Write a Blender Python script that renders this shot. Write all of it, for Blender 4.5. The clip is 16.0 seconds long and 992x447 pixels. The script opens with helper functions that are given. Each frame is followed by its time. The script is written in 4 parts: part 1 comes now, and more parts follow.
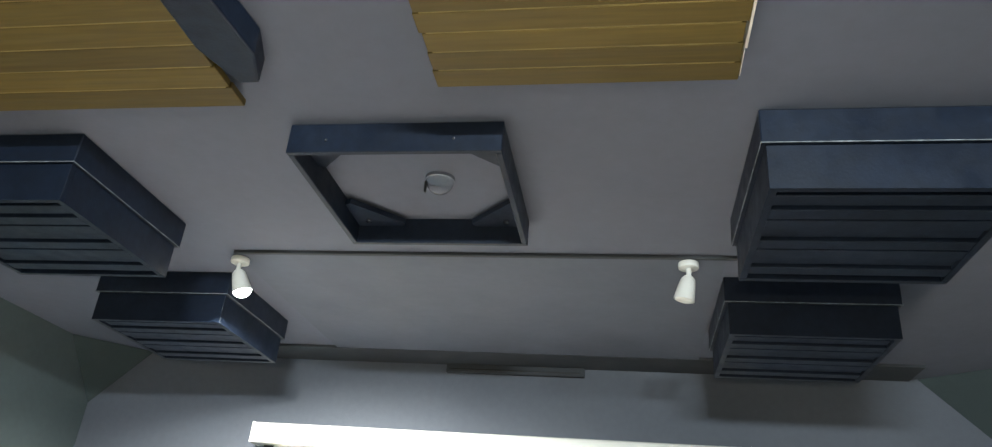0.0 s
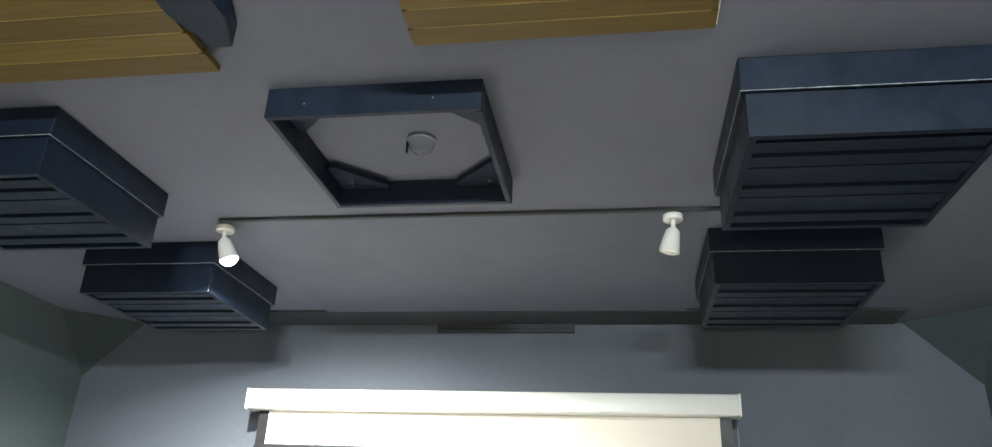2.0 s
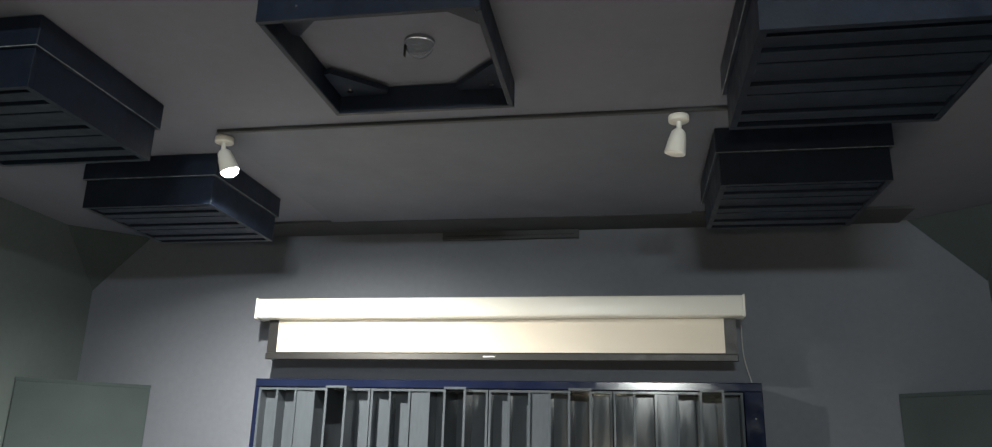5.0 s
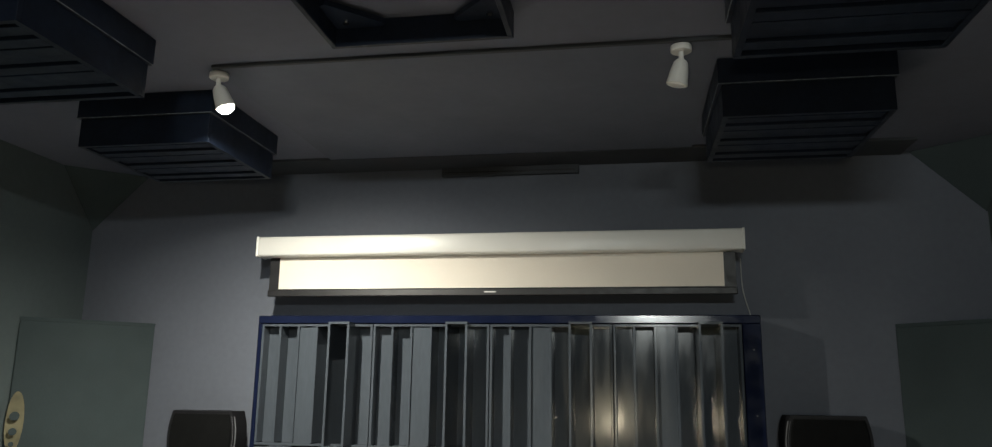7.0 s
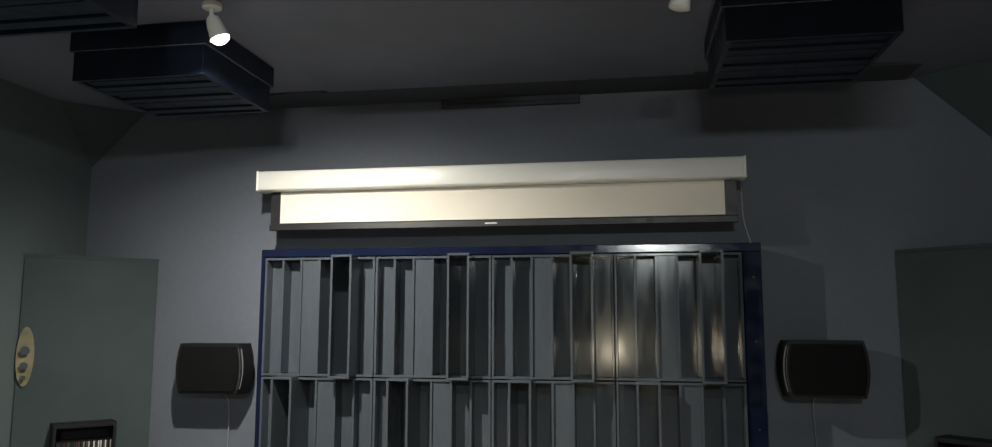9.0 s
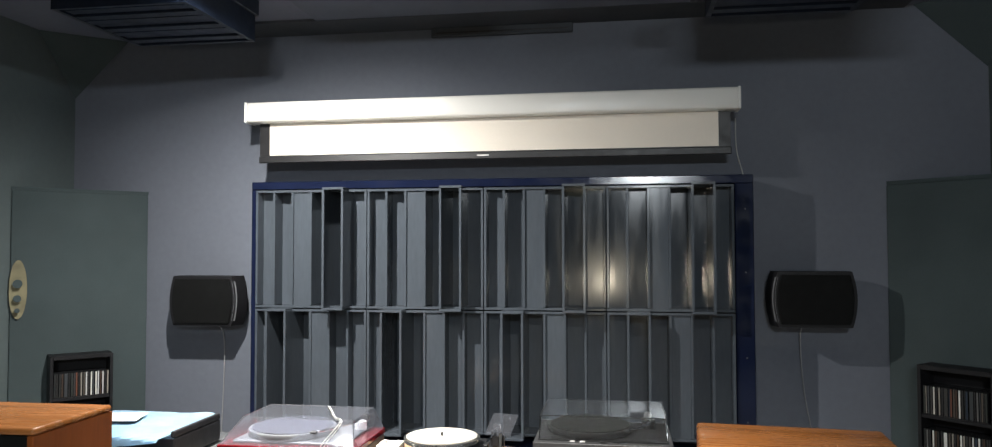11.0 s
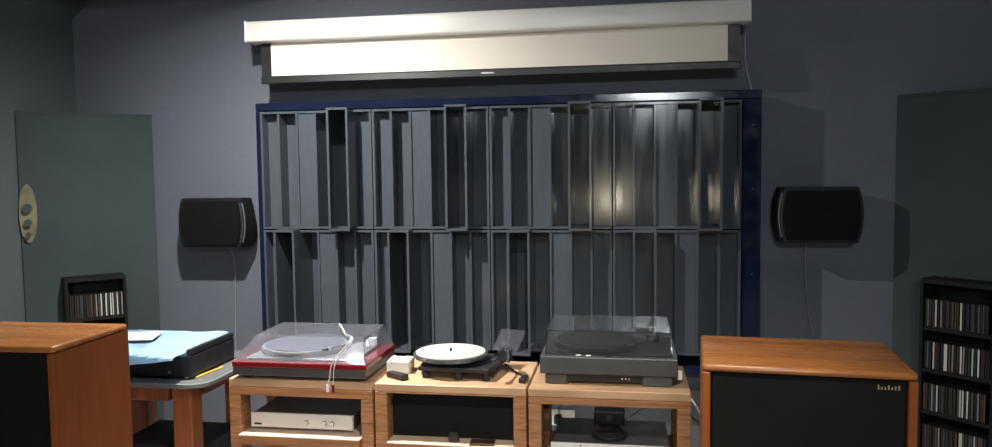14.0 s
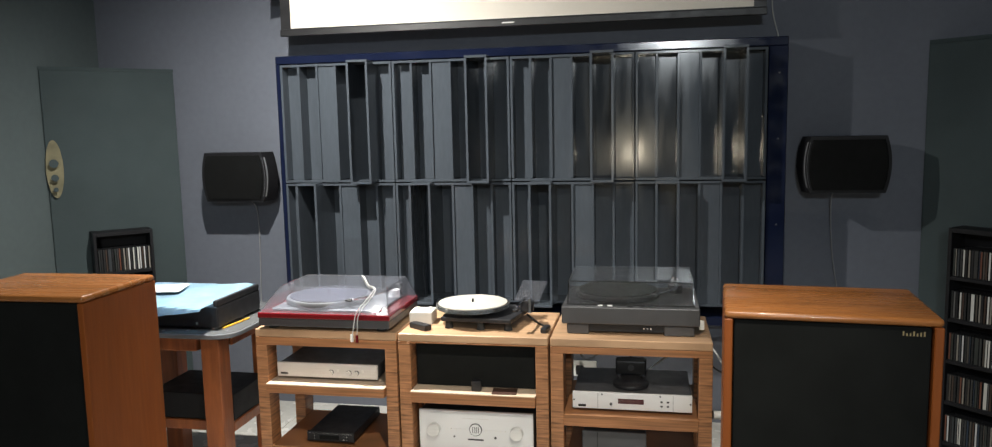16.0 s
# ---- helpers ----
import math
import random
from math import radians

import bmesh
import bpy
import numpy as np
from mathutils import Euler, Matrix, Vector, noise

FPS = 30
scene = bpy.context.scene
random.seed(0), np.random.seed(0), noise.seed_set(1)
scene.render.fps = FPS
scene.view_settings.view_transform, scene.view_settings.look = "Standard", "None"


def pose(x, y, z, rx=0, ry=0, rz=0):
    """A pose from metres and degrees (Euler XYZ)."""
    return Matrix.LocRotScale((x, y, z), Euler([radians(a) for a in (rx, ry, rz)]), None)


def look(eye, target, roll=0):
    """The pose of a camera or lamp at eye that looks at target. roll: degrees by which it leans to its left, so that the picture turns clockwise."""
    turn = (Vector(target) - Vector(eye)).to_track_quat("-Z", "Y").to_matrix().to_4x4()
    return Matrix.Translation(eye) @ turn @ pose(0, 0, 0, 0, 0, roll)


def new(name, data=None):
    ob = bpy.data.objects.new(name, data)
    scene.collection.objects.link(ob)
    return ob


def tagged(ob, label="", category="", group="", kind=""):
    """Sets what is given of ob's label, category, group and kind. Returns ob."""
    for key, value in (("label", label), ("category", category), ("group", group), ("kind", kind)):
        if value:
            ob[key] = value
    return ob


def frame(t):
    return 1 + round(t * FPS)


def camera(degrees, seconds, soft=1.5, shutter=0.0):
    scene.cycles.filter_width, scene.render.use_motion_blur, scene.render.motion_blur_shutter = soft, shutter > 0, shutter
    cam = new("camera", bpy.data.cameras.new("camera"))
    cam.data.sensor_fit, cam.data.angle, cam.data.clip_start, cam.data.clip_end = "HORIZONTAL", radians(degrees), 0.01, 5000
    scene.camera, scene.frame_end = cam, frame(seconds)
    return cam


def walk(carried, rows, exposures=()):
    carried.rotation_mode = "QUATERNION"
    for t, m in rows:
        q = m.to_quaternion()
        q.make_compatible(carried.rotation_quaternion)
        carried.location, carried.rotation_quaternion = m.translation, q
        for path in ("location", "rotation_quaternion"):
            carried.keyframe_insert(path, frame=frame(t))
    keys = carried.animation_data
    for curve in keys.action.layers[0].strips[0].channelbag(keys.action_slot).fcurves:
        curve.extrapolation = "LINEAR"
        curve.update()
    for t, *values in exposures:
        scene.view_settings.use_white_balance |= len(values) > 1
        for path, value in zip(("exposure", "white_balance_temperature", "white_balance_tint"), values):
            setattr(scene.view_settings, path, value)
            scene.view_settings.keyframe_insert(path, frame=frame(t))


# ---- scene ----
cam = camera(65.0, 16.0, soft=1.2)
EXPOSURES = [(0, 1.42, 6300, 2), (2.5, 1.35, 6450, 3), (4.2, 1.16, 6850, 5), (6.3, -0.54, 6850, 4), (9.2, -0.54, 6750, 5), (11.3, 0.06, 6400, 9), (12.2, 0.02, 6400, 9), (13, -0.14, 6450, 9), (16, -0.26, 6500, 8)]
PATH = [
    (0, (0.665, -0.859, 1.583), (0.326, 0.909, 2.456), 5.1),
    (0.5, (0.667, -0.856, 1.583), (0.346, 0.922, 2.442), 4.2),
    (1, (0.672, -0.855, 1.584), (0.359, 0.932, 2.425), 3.7),
    (1.5, (0.677, -0.857, 1.579), (0.368, 0.943, 2.395), 3.1),
    (2, (0.681, -0.856, 1.577), (0.369, 0.957, 2.359), 2.6),
    (2.5, (0.678, -0.85, 1.577), (0.367, 0.978, 2.328), 2.6),
    (3, (0.68, -0.847, 1.575), (0.37, 0.99, 2.302), 2.3),
    (3.5, (0.677, -0.837, 1.576), (0.364, 1.013, 2.269), 2.1),
    (4, (0.679, -0.832, 1.58), (0.359, 1.032, 2.23), 1.9),
    (6.5, (0.673, -0.812, 1.563), (0.344, 1.109, 2.011), 0.9),
    (7, (0.669, -0.81, 1.562), (0.342, 1.12, 1.974), 0.8),
    (7.5, (0.681, -0.806, 1.557), (0.346, 1.131, 1.924), 0.7),
    (8, (0.678, -0.801, 1.545), (0.341, 1.143, 1.875), 0.7),
    (8.5, (0.679, -0.803, 1.539), (0.341, 1.147, 1.828), 0.5),
    (9, (0.666, -0.803, 1.54), (0.335, 1.154, 1.79), 0.1),
    (11.5, (0.662, -0.789, 1.556), (0.356, 1.187, 1.586), -0.2),
    (12, (0.663, -0.789, 1.556), (0.363, 1.188, 1.55), -0.4),
    (12.5, (0.665, -0.79, 1.555), (0.367, 1.187, 1.508), -0.4),
    (13, (0.661, -0.791, 1.554), (0.362, 1.185, 1.477), -0.3),
    (13.5, (0.662, -0.791, 1.55), (0.348, 1.182, 1.445), -0.4),
    (14, (0.663, -0.789, 1.546), (0.334, 1.18, 1.413), -0.7),
    (14.5, (0.663, -0.786, 1.54), (0.317, 1.177, 1.374), -0.9),
    (15, (0.663, -0.784, 1.535), (0.303, 1.173, 1.339), -1.0),
    (15.5, (0.664, -0.784, 1.531), (0.288, 1.167, 1.308), -1.1),
    (16, (0.664, -0.783, 1.528), (0.28, 1.164, 1.283), -1.2),
]
walk(cam, [(t, look(eye, target, roll)) for t, eye, target, roll in PATH], EXPOSURES)

# ---- light and exposure ----
world = bpy.data.worlds.new("dark_room")
scene.world = world
world.use_nodes = True
world.node_tree.nodes["Background"].inputs[0].default_value = (0.02, 0.025, 0.03, 1)
world.node_tree.nodes["Background"].inputs[1].default_value = 0.3


def spot_light(name, m, energy, color, size, degrees):
    data = bpy.data.lights.new(name, "SPOT")
    data.energy, data.color, data.shadow_soft_size = energy, color, size
    data.spot_size, data.spot_blend = radians(degrees), 1.0
    new(name, data).matrix_world = m


def area_light(name, m, energy, color, width, height):
    data = bpy.data.lights.new(name, "AREA")
    data.energy, data.color = energy, color
    data.shape, data.size, data.size_y = "RECTANGLE", width, height
    new(name, data).matrix_world = m


# the lit ceiling spotlight: its wide spill towards the screen and its narrow beam down on the racks
spot_light("spot_spill_light", look((-0.818, 1.795, 2.552), (-0.76, 2.40, 0.90)), 305, (1.0, 0.96, 0.90), 0.024, 152)
spot_light("spot_beam_light", look((-0.818, 1.795, 2.552), (-0.58, 2.00, 0.78)), 360, (1.0, 0.96, 0.90), 0.024, 64)
# a third spotlight, assumed unseen above the listener, and the room's back half lights
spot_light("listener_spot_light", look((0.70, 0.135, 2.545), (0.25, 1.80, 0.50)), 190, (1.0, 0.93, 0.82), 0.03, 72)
area_light("back_light", look((0.98, -3.1, 2.585), (1.4, 2.6, 1.7)), 60, (0.90, 0.96, 1.0), 0.60, 0.07)
area_light("warm_back_light", look((0.46, -2.9, 1.20), (0.4, 3.0, 1.5)), 14, (1.0, 0.88, 0.66), 0.30, 0.12)


# ---- materials ----
def mat(name, color, rough=0.6, metal=0.0, vary=0.12, scale=6.0, grain=0.0, grain_scale=120.0, bump=0.0, bump_scale=200.0, stretch=(1, 1, 1), spread=0.0, coat=0.0, specular=0.5):
    m = bpy.data.materials.new(name)
    m.use_nodes = True
    nt = m.node_tree
    bsdf = nt.nodes["Principled BSDF"]
    bsdf.inputs["Roughness"].default_value = rough
    bsdf.inputs["Metallic"].default_value = metal
    bsdf.inputs["Coat Weight"].default_value = coat
    bsdf.inputs["Specular IOR Level"].default_value = specular
    co = nt.nodes.new("ShaderNodeTexCoord")
    mp = nt.nodes.new("ShaderNodeMapping")
    mp.inputs["Scale"].default_value = stretch
    nt.links.new(co.outputs["Object"], mp.inputs[0])

    def tex(sc, detail):
        n = nt.nodes.new("ShaderNodeTexNoise")
        n.inputs["Scale"].default_value, n.inputs["Detail"].default_value = sc, detail
        nt.links.new(mp.outputs[0], n.inputs["Vector"])
        return n

    def blend(fac, low, high, src):
        mr = nt.nodes.new("ShaderNodeMapRange")
        mr.inputs[1].default_value, mr.inputs[2].default_value = 0.3, 0.7
        mr.inputs[3].default_value, mr.inputs[4].default_value = low, high
        nt.links.new(fac, mr.inputs[0])
        hs = nt.nodes.new("ShaderNodeMix")
        hs.data_type, hs.blend_type = "RGBA", "MULTIPLY"
        hs.inputs[0].default_value = 1.0
        nt.links.new(src, hs.inputs[6])
        cb = nt.nodes.new("ShaderNodeCombineColor")
        for i in range(3):
            nt.links.new(mr.outputs[0], cb.inputs[i])
        nt.links.new(cb.outputs[0], hs.inputs[7])
        return hs.outputs[2]

    rgb = nt.nodes.new("ShaderNodeRGB")
    rgb.outputs[0].default_value = (*color, 1)
    out = blend(tex(scale, 3).outputs[0], 1 - vary, 1 + vary, rgb.outputs[0])
    if grain:
        out = blend(tex(grain_scale, 5).outputs[0], 1 - grain, 1 + grain, out)
    if spread:
        oi = nt.nodes.new("ShaderNodeObjectInfo")
        out = blend(oi.outputs["Random"], 1 - spread, 1 + spread, out)
    nt.links.new(out, bsdf.inputs["Base Color"])
    rr = nt.nodes.new("ShaderNodeMapRange")
    rr.inputs[1].default_value, rr.inputs[2].default_value = 0.3, 0.7
    rr.inputs[3].default_value, rr.inputs[4].default_value = max(rough - 0.07, 0.02), min(rough + 0.07, 1)
    nt.links.new(tex(scale * 3, 4).outputs[0], rr.inputs[0])
    nt.links.new(rr.outputs[0], bsdf.inputs["Roughness"])
    if bump:
        b = nt.nodes.new("ShaderNodeBump")
        b.inputs["Strength"].default_value, b.inputs["Distance"].default_value = bump, 0.002
        nt.links.new(tex(bump_scale, 4).outputs[0], b.inputs["Height"])
        nt.links.new(b.outputs[0], bsdf.inputs["Normal"])
    return m


WALL = mat("wall_paint", (0.128, 0.141, 0.174), 0.75, vary=0.06, scale=1.2, grain=0.04, grain_scale=30, bump=0.25, bump_scale=90)
SIDE = mat("side_wall_paint", (0.101, 0.128, 0.132), 0.8, vary=0.06, scale=1.2, grain=0.04, grain_scale=30, bump=0.25, bump_scale=90)
CEIL = mat("ceiling_paint", (0.138, 0.148, 0.194), 0.8, vary=0.05, scale=1.0, grain=0.03, grain_scale=25, bump=0.2, bump_scale=70)
BOARD = mat("ceiling_board_paint", (0.112, 0.125, 0.165), 0.7, vary=0.06, scale=1.5, grain=0.03, grain_scale=25, bump=0.15, bump_scale=70)
DARKCEIL = mat("dark_ceiling_grey", (0.05, 0.055, 0.065), 0.8, vary=0.1, scale=2)
NAVY = mat("navy_paint", (0.009, 0.015, 0.031), 0.45, vary=0.2, scale=5, grain=0.15, grain_scale=40, bump=0.2, bump_scale=120, specular=0.35)
NAVYEDGE = mat("pale_edge", (0.16, 0.18, 0.20), 0.6, vary=0.5, scale=20, grain=0.5, grain_scale=60)
FRAMEBLUE = mat("blue_frame_paint", (0.008, 0.012, 0.034), 0.13, vary=0.15, scale=4)
FINS = mat("diffuser_paint", (0.068, 0.080, 0.096), 0.13, vary=0.1, scale=5, grain=0.06, grain_scale=80, stretch=(1, 1, 0.2), bump=0.05, bump_scale=40, specular=0.34)
# tone of the warm glow near the corner, painted as cream
GLOWCREAM = mat("wall_glow_cream", (0.20, 0.18, 0.105), 0.7, vary=0.3, scale=12)
FABRIC = mat("trap_fabric", (0.048, 0.066, 0.070), 0.95, vary=0.12, scale=2.5, grain=0.1, grain_scale=300, bump=0.5, bump_scale=500)
WHITE = mat("white_enamel", (0.78, 0.77, 0.74), 0.35, vary=0.03, scale=4)
CLOTH = mat("screen_cloth", (0.78, 0.72, 0.64), 0.85, vary=0.03, scale=2, grain=0.02, grain_scale=300)
BLACK = mat("black_plastic", (0.012, 0.012, 0.014), 0.45, vary=0.15, scale=10, bump=0.1, bump_scale=300)
BLACKCLOTH = mat("black_grille_cloth", (0.0100, 0.0108, 0.0104), 0.9, vary=0.15, scale=8, grain=0.3, grain_scale=700, bump=0.4, bump_scale=900, specular=0.12)
DARKGRILLE = mat("fine_black_grille", (0.0045, 0.0048, 0.005), 0.8, vary=0.15, scale=8, grain=0.3, grain_scale=700, bump=0.3, bump_scale=900, specular=0.15)
BLACKWOOD = mat("black_laminate", (0.011, 0.011, 0.013), 0.55, vary=0.15, scale=6, specular=0.25)
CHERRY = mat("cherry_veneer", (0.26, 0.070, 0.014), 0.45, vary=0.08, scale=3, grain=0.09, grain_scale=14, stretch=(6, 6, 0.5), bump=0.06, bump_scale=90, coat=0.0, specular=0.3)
# crosswise grain, and paler than the veneer of the side panels
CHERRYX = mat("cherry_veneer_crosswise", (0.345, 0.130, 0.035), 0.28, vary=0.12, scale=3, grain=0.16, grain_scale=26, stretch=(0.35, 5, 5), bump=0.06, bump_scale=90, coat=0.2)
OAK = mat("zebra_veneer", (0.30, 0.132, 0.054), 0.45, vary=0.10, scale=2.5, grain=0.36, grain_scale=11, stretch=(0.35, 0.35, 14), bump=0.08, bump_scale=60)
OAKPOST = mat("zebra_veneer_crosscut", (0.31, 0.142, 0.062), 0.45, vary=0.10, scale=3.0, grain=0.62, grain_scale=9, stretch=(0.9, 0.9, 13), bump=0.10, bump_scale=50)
# OAK's veneer for the rack tops, lamp light put into the paler colour
OAKLIT = mat("zebra_veneer_lit_top", (0.44, 0.275, 0.16), 0.42, vary=0.10, scale=2.5, grain=0.20, grain_scale=11, stretch=(0.5, 8, 1), bump=0.08, bump_scale=60)
JOINT = mat("pale_glue_line", (0.26, 0.19, 0.06), 0.7, vary=0.25, scale=9)
# shelf fronts in lamp light: that light is put into this pale colour
LITVENEER = mat("lit_shelf_veneer", (0.60, 0.47, 0.35), 0.4, vary=0.08, scale=3, grain=0.12, grain_scale=12, stretch=(0.4, 8, 1))
REDWOOD = mat("stained_table_wood", (0.31, 0.092, 0.026), 0.4, vary=0.2, scale=4, grain=0.2, grain_scale=20, stretch=(3, 3, 0.4))
YELLOW = mat("yellow_pine_board", (0.125, 0.082, 0.012), 0.6, vary=0.12, scale=2.2, grain=0.15, grain_scale=14, stretch=(0.4, 6, 6), spread=0.18)
SILVER = mat("brushed_aluminium", (0.72, 0.71, 0.69), 0.36, 0.25, vary=0.04, scale=6, grain=0.05, grain_scale=90, stretch=(0.1, 1, 8))
SATIN = mat("white_satin_metal", (0.76, 0.76, 0.76), 0.4, 0.05, vary=0.03, scale=6)
CHROME = mat("chrome", (0.7, 0.7, 0.72), 0.15, 1.0, vary=0.02)
STEEL = mat("dull_steel", (0.15, 0.155, 0.16), 0.22, 0.4, vary=0.06, scale=8)
PALEGREY = mat("pale_grey_paint", (0.13, 0.135, 0.145), 0.4, vary=0.04)
DECK = mat("dark_deck_metal", (0.012, 0.012, 0.013), 0.55, 0.0, vary=0.08, scale=8, bump=0.1, bump_scale=400, specular=0.25)
LAVENDER = mat("blue_grey_felt", (0.040, 0.042, 0.060), 0.7, vary=0.06, scale=10)
GREY = mat("grey_metal", (0.085, 0.085, 0.09), 0.4, 0.4, vary=0.08, scale=8, bump=0.1, bump_scale=400)
RED = mat("red_lacquer", (0.13, 0.006, 0.010), 0.18, vary=0.05, coat=0.5)
BLUECLOTH = mat("light_blue_cloth", (0.36, 0.57, 0.74), 0.9, vary=0.1, scale=9, grain=0.08, grain_scale=400, bump=0.5, bump_scale=60)
OFFWHITE = mat("off_white_felt", (0.40, 0.385, 0.345), 0.85, vary=0.04, scale=12)
CARD = mat("dark_brown_card", (0.045, 0.018, 0.011), 0.6)
WALLCABLE = mat("grey_cable", (0.26, 0.26, 0.27), 0.5)
PLASTER = mat("off_white_plastic", (0.46, 0.45, 0.42), 0.45, vary=0.04, scale=8)
PAPER = mat("white_paper", (0.8, 0.8, 0.78), 0.8, vary=0.03)
TILE = mat("floor_tile", (0.50, 0.49, 0.46), 0.25, vary=0.06, scale=3, grain=0.06, grain_scale=25, spread=0.04)
GROUT = mat("grout", (0.22, 0.21, 0.2), 0.9)
CABLE = mat("white_cable", (0.42, 0.42, 0.41), 0.5)
BLACKCABLE = mat("black_cable", (0.012, 0.012, 0.012), 0.5)
GOLD = mat("gold_foil", (0.65, 0.52, 0.28), 0.35, 0.8)
YELLOWPEN = mat("yellow_pencil_paint", (0.65, 0.36, 0.03), 0.4)
DISPLAY = mat("dark_red_display", (0.06, 0.008, 0.012), 0.15)
RUBBER = mat("black_rubber", (0.02, 0.02, 0.02), 0.8)


def glass(name, color, rough=0.03, clear=1.0):
    m = bpy.data.materials.new(name)
    m.use_nodes = True
    b = m.node_tree.nodes["Principled BSDF"]
    b.inputs["Base Color"].default_value = (*color, 1)
    b.inputs["Roughness"].default_value = rough
    b.inputs["Transmission Weight"].default_value = clear
    b.inputs["IOR"].default_value = 1.18
    return m


FROST = glass("frosted_clear_acrylic", (0.80, 0.82, 0.80), 0.08, 0.95)
ACRYLIC = glass("smoked_acrylic", (0.58, 0.60, 0.66), 0.04, 0.965)
CLEAR = glass("clear_acrylic", (0.86, 0.88, 0.90), 0.03, 0.992)
BULB = bpy.data.materials.new("lit_bulb")
BULB.use_nodes = True
BULB.node_tree.nodes["Principled BSDF"].inputs["Emission Color"].default_value = (1, 0.92, 0.8, 1)
BULB.node_tree.nodes["Principled BSDF"].inputs["Emission Strength"].default_value = 40


def palette(name, colors, rough=0.35):
    """A material that picks one of some colours for each object."""
    m = bpy.data.materials.new(name)
    m.use_nodes = True
    nt = m.node_tree
    oi = nt.nodes.new("ShaderNodeObjectInfo")
    ramp = nt.nodes.new("ShaderNodeValToRGB")
    ramp.color_ramp.interpolation = "CONSTANT"
    el = ramp.color_ramp.elements
    el[0].position, el[0].color = 0.0, (*colors[0], 1)
    el[1].position, el[1].color = 1 / len(colors), (*colors[1], 1)
    for i, c in enumerate(colors[2:], 2):
        e = el.new(i / len(colors))
        e.color = (*c, 1)
    nt.links.new(oi.outputs["Random"], ramp.inputs[0])
    b = nt.nodes["Principled BSDF"]
    nt.links.new(ramp.outputs[0], b.inputs["Base Color"])
    b.inputs["Roughness"].default_value = rough
    return m


CASE = mat("clear_disc_case", (0.022, 0.023, 0.025), 0.2, vary=0.2, scale=20)
SPINES = palette("cd_spine_print", [(0.02, 0.022, 0.022), (0.6, 0.6, 0.57), (0.035, 0.035, 0.035), (0.012, 0.012, 0.012), (0.07, 0.06, 0.05), (0.55, 0.54, 0.5), (0.018, 0.03, 0.05), (0.02, 0.02, 0.02), (0.24, 0.22, 0.19), (0.05, 0.03, 0.02), (0.03, 0.035, 0.032), (0.5, 0.5, 0.5), (0.13, 0.05, 0.03), (0.015, 0.015, 0.016), (0.10, 0.10, 0.10), (0.04, 0.045, 0.05)])


# ---- building helpers ----
def bx(bm, x0, x1, y0, y1, z0, z1, bevel=0.0, seg=1):
    g = bmesh.ops.create_cube(bm, size=1.0, matrix=Matrix.Translation(((x0 + x1) / 2, (y0 + y1) / 2, (z0 + z1) / 2)) @ Matrix.Diagonal((x1 - x0, y1 - y0, z1 - z0, 1)))
    if bevel:
        es = list({e for v in g["verts"] for e in v.link_edges})
        bmesh.ops.bevel(bm, geom=es, offset=bevel, segments=seg, affect="EDGES", profile=0.5)
    return bm


def box(*a, **k):
    return bx(bmesh.new(), *a, **k)


def cy(bm, center, r, h, axis="z", seg=24, r2=None, bevel=0.0):
    turn = {"z": Matrix(), "x": Matrix.Rotation(radians(90), 4, "Y"), "y": Matrix.Rotation(radians(-90), 4, "X")}[axis]
    g = bmesh.ops.create_cone(bm, cap_ends=True, segments=seg, radius1=r, radius2=r if r2 is None else r2, depth=h, matrix=Matrix.Translation(center) @ turn)
    if bevel:
        es = [e for e in {e for v in g["verts"] for e in v.link_edges} if len(e.link_faces) == 2 and any(len(f.verts) > 4 for f in e.link_faces)]
        bmesh.ops.bevel(bm, geom=es, offset=bevel, segments=2, affect="EDGES", profile=0.5)
    return bm


def cyl(*a, **k):
    return cy(bmesh.new(), *a, **k)


def prism(outline, z0, z1, bevel=0.0):
    """An upright prism over an outline of (x, y)."""
    bm = bmesh.new()
    f = bm.faces.new([bm.verts.new((x, y, z0)) for x, y in outline])
    g = bmesh.ops.extrude_face_region(bm, geom=[f])
    bmesh.ops.translate(bm, vec=(0, 0, z1 - z0), verts=[v for v in g["geom"] if isinstance(v, bmesh.types.BMVert)])
    bmesh.ops.recalc_face_normals(bm, faces=bm.faces)
    if bevel:
        bmesh.ops.bevel(bm, geom=list(bm.edges), offset=bevel, segments=2, affect="EDGES", profile=0.5)
    return bm


def moved(bm, m):
    bmesh.ops.transform(bm, matrix=m, verts=bm.verts)
    return bm


def mesh_of(name, bm, material, smooth=False):
    me = bpy.data.meshes.new(name)
    bm.to_mesh(me)
    bm.free()
    me.materials.append(material)
    if smooth:
        me.shade_smooth()
        me.set_sharp_from_angle(angle=radians(35))
    return me


def part(name, bm, material, parent, label="", smooth=False):
    ob = new(name, mesh_of(name, bm, material, smooth))
    ob.parent = parent
    return tagged(ob, label)


def thing(name, label, category, m=None, group="", kind=""):
    ob = new(name)
    ob.empty_display_size = 0.1
    if m is not None:
        ob.matrix_world = m
    return tagged(ob, label, category, group, kind)


def solid(name, bm, material, label, category, m=None, group="", kind="", smooth=False):
    ob = new(name, mesh_of(name, bm, material, smooth))
    if m is not None:
        ob.matrix_world = m
    return tagged(ob, label, category, group, kind)


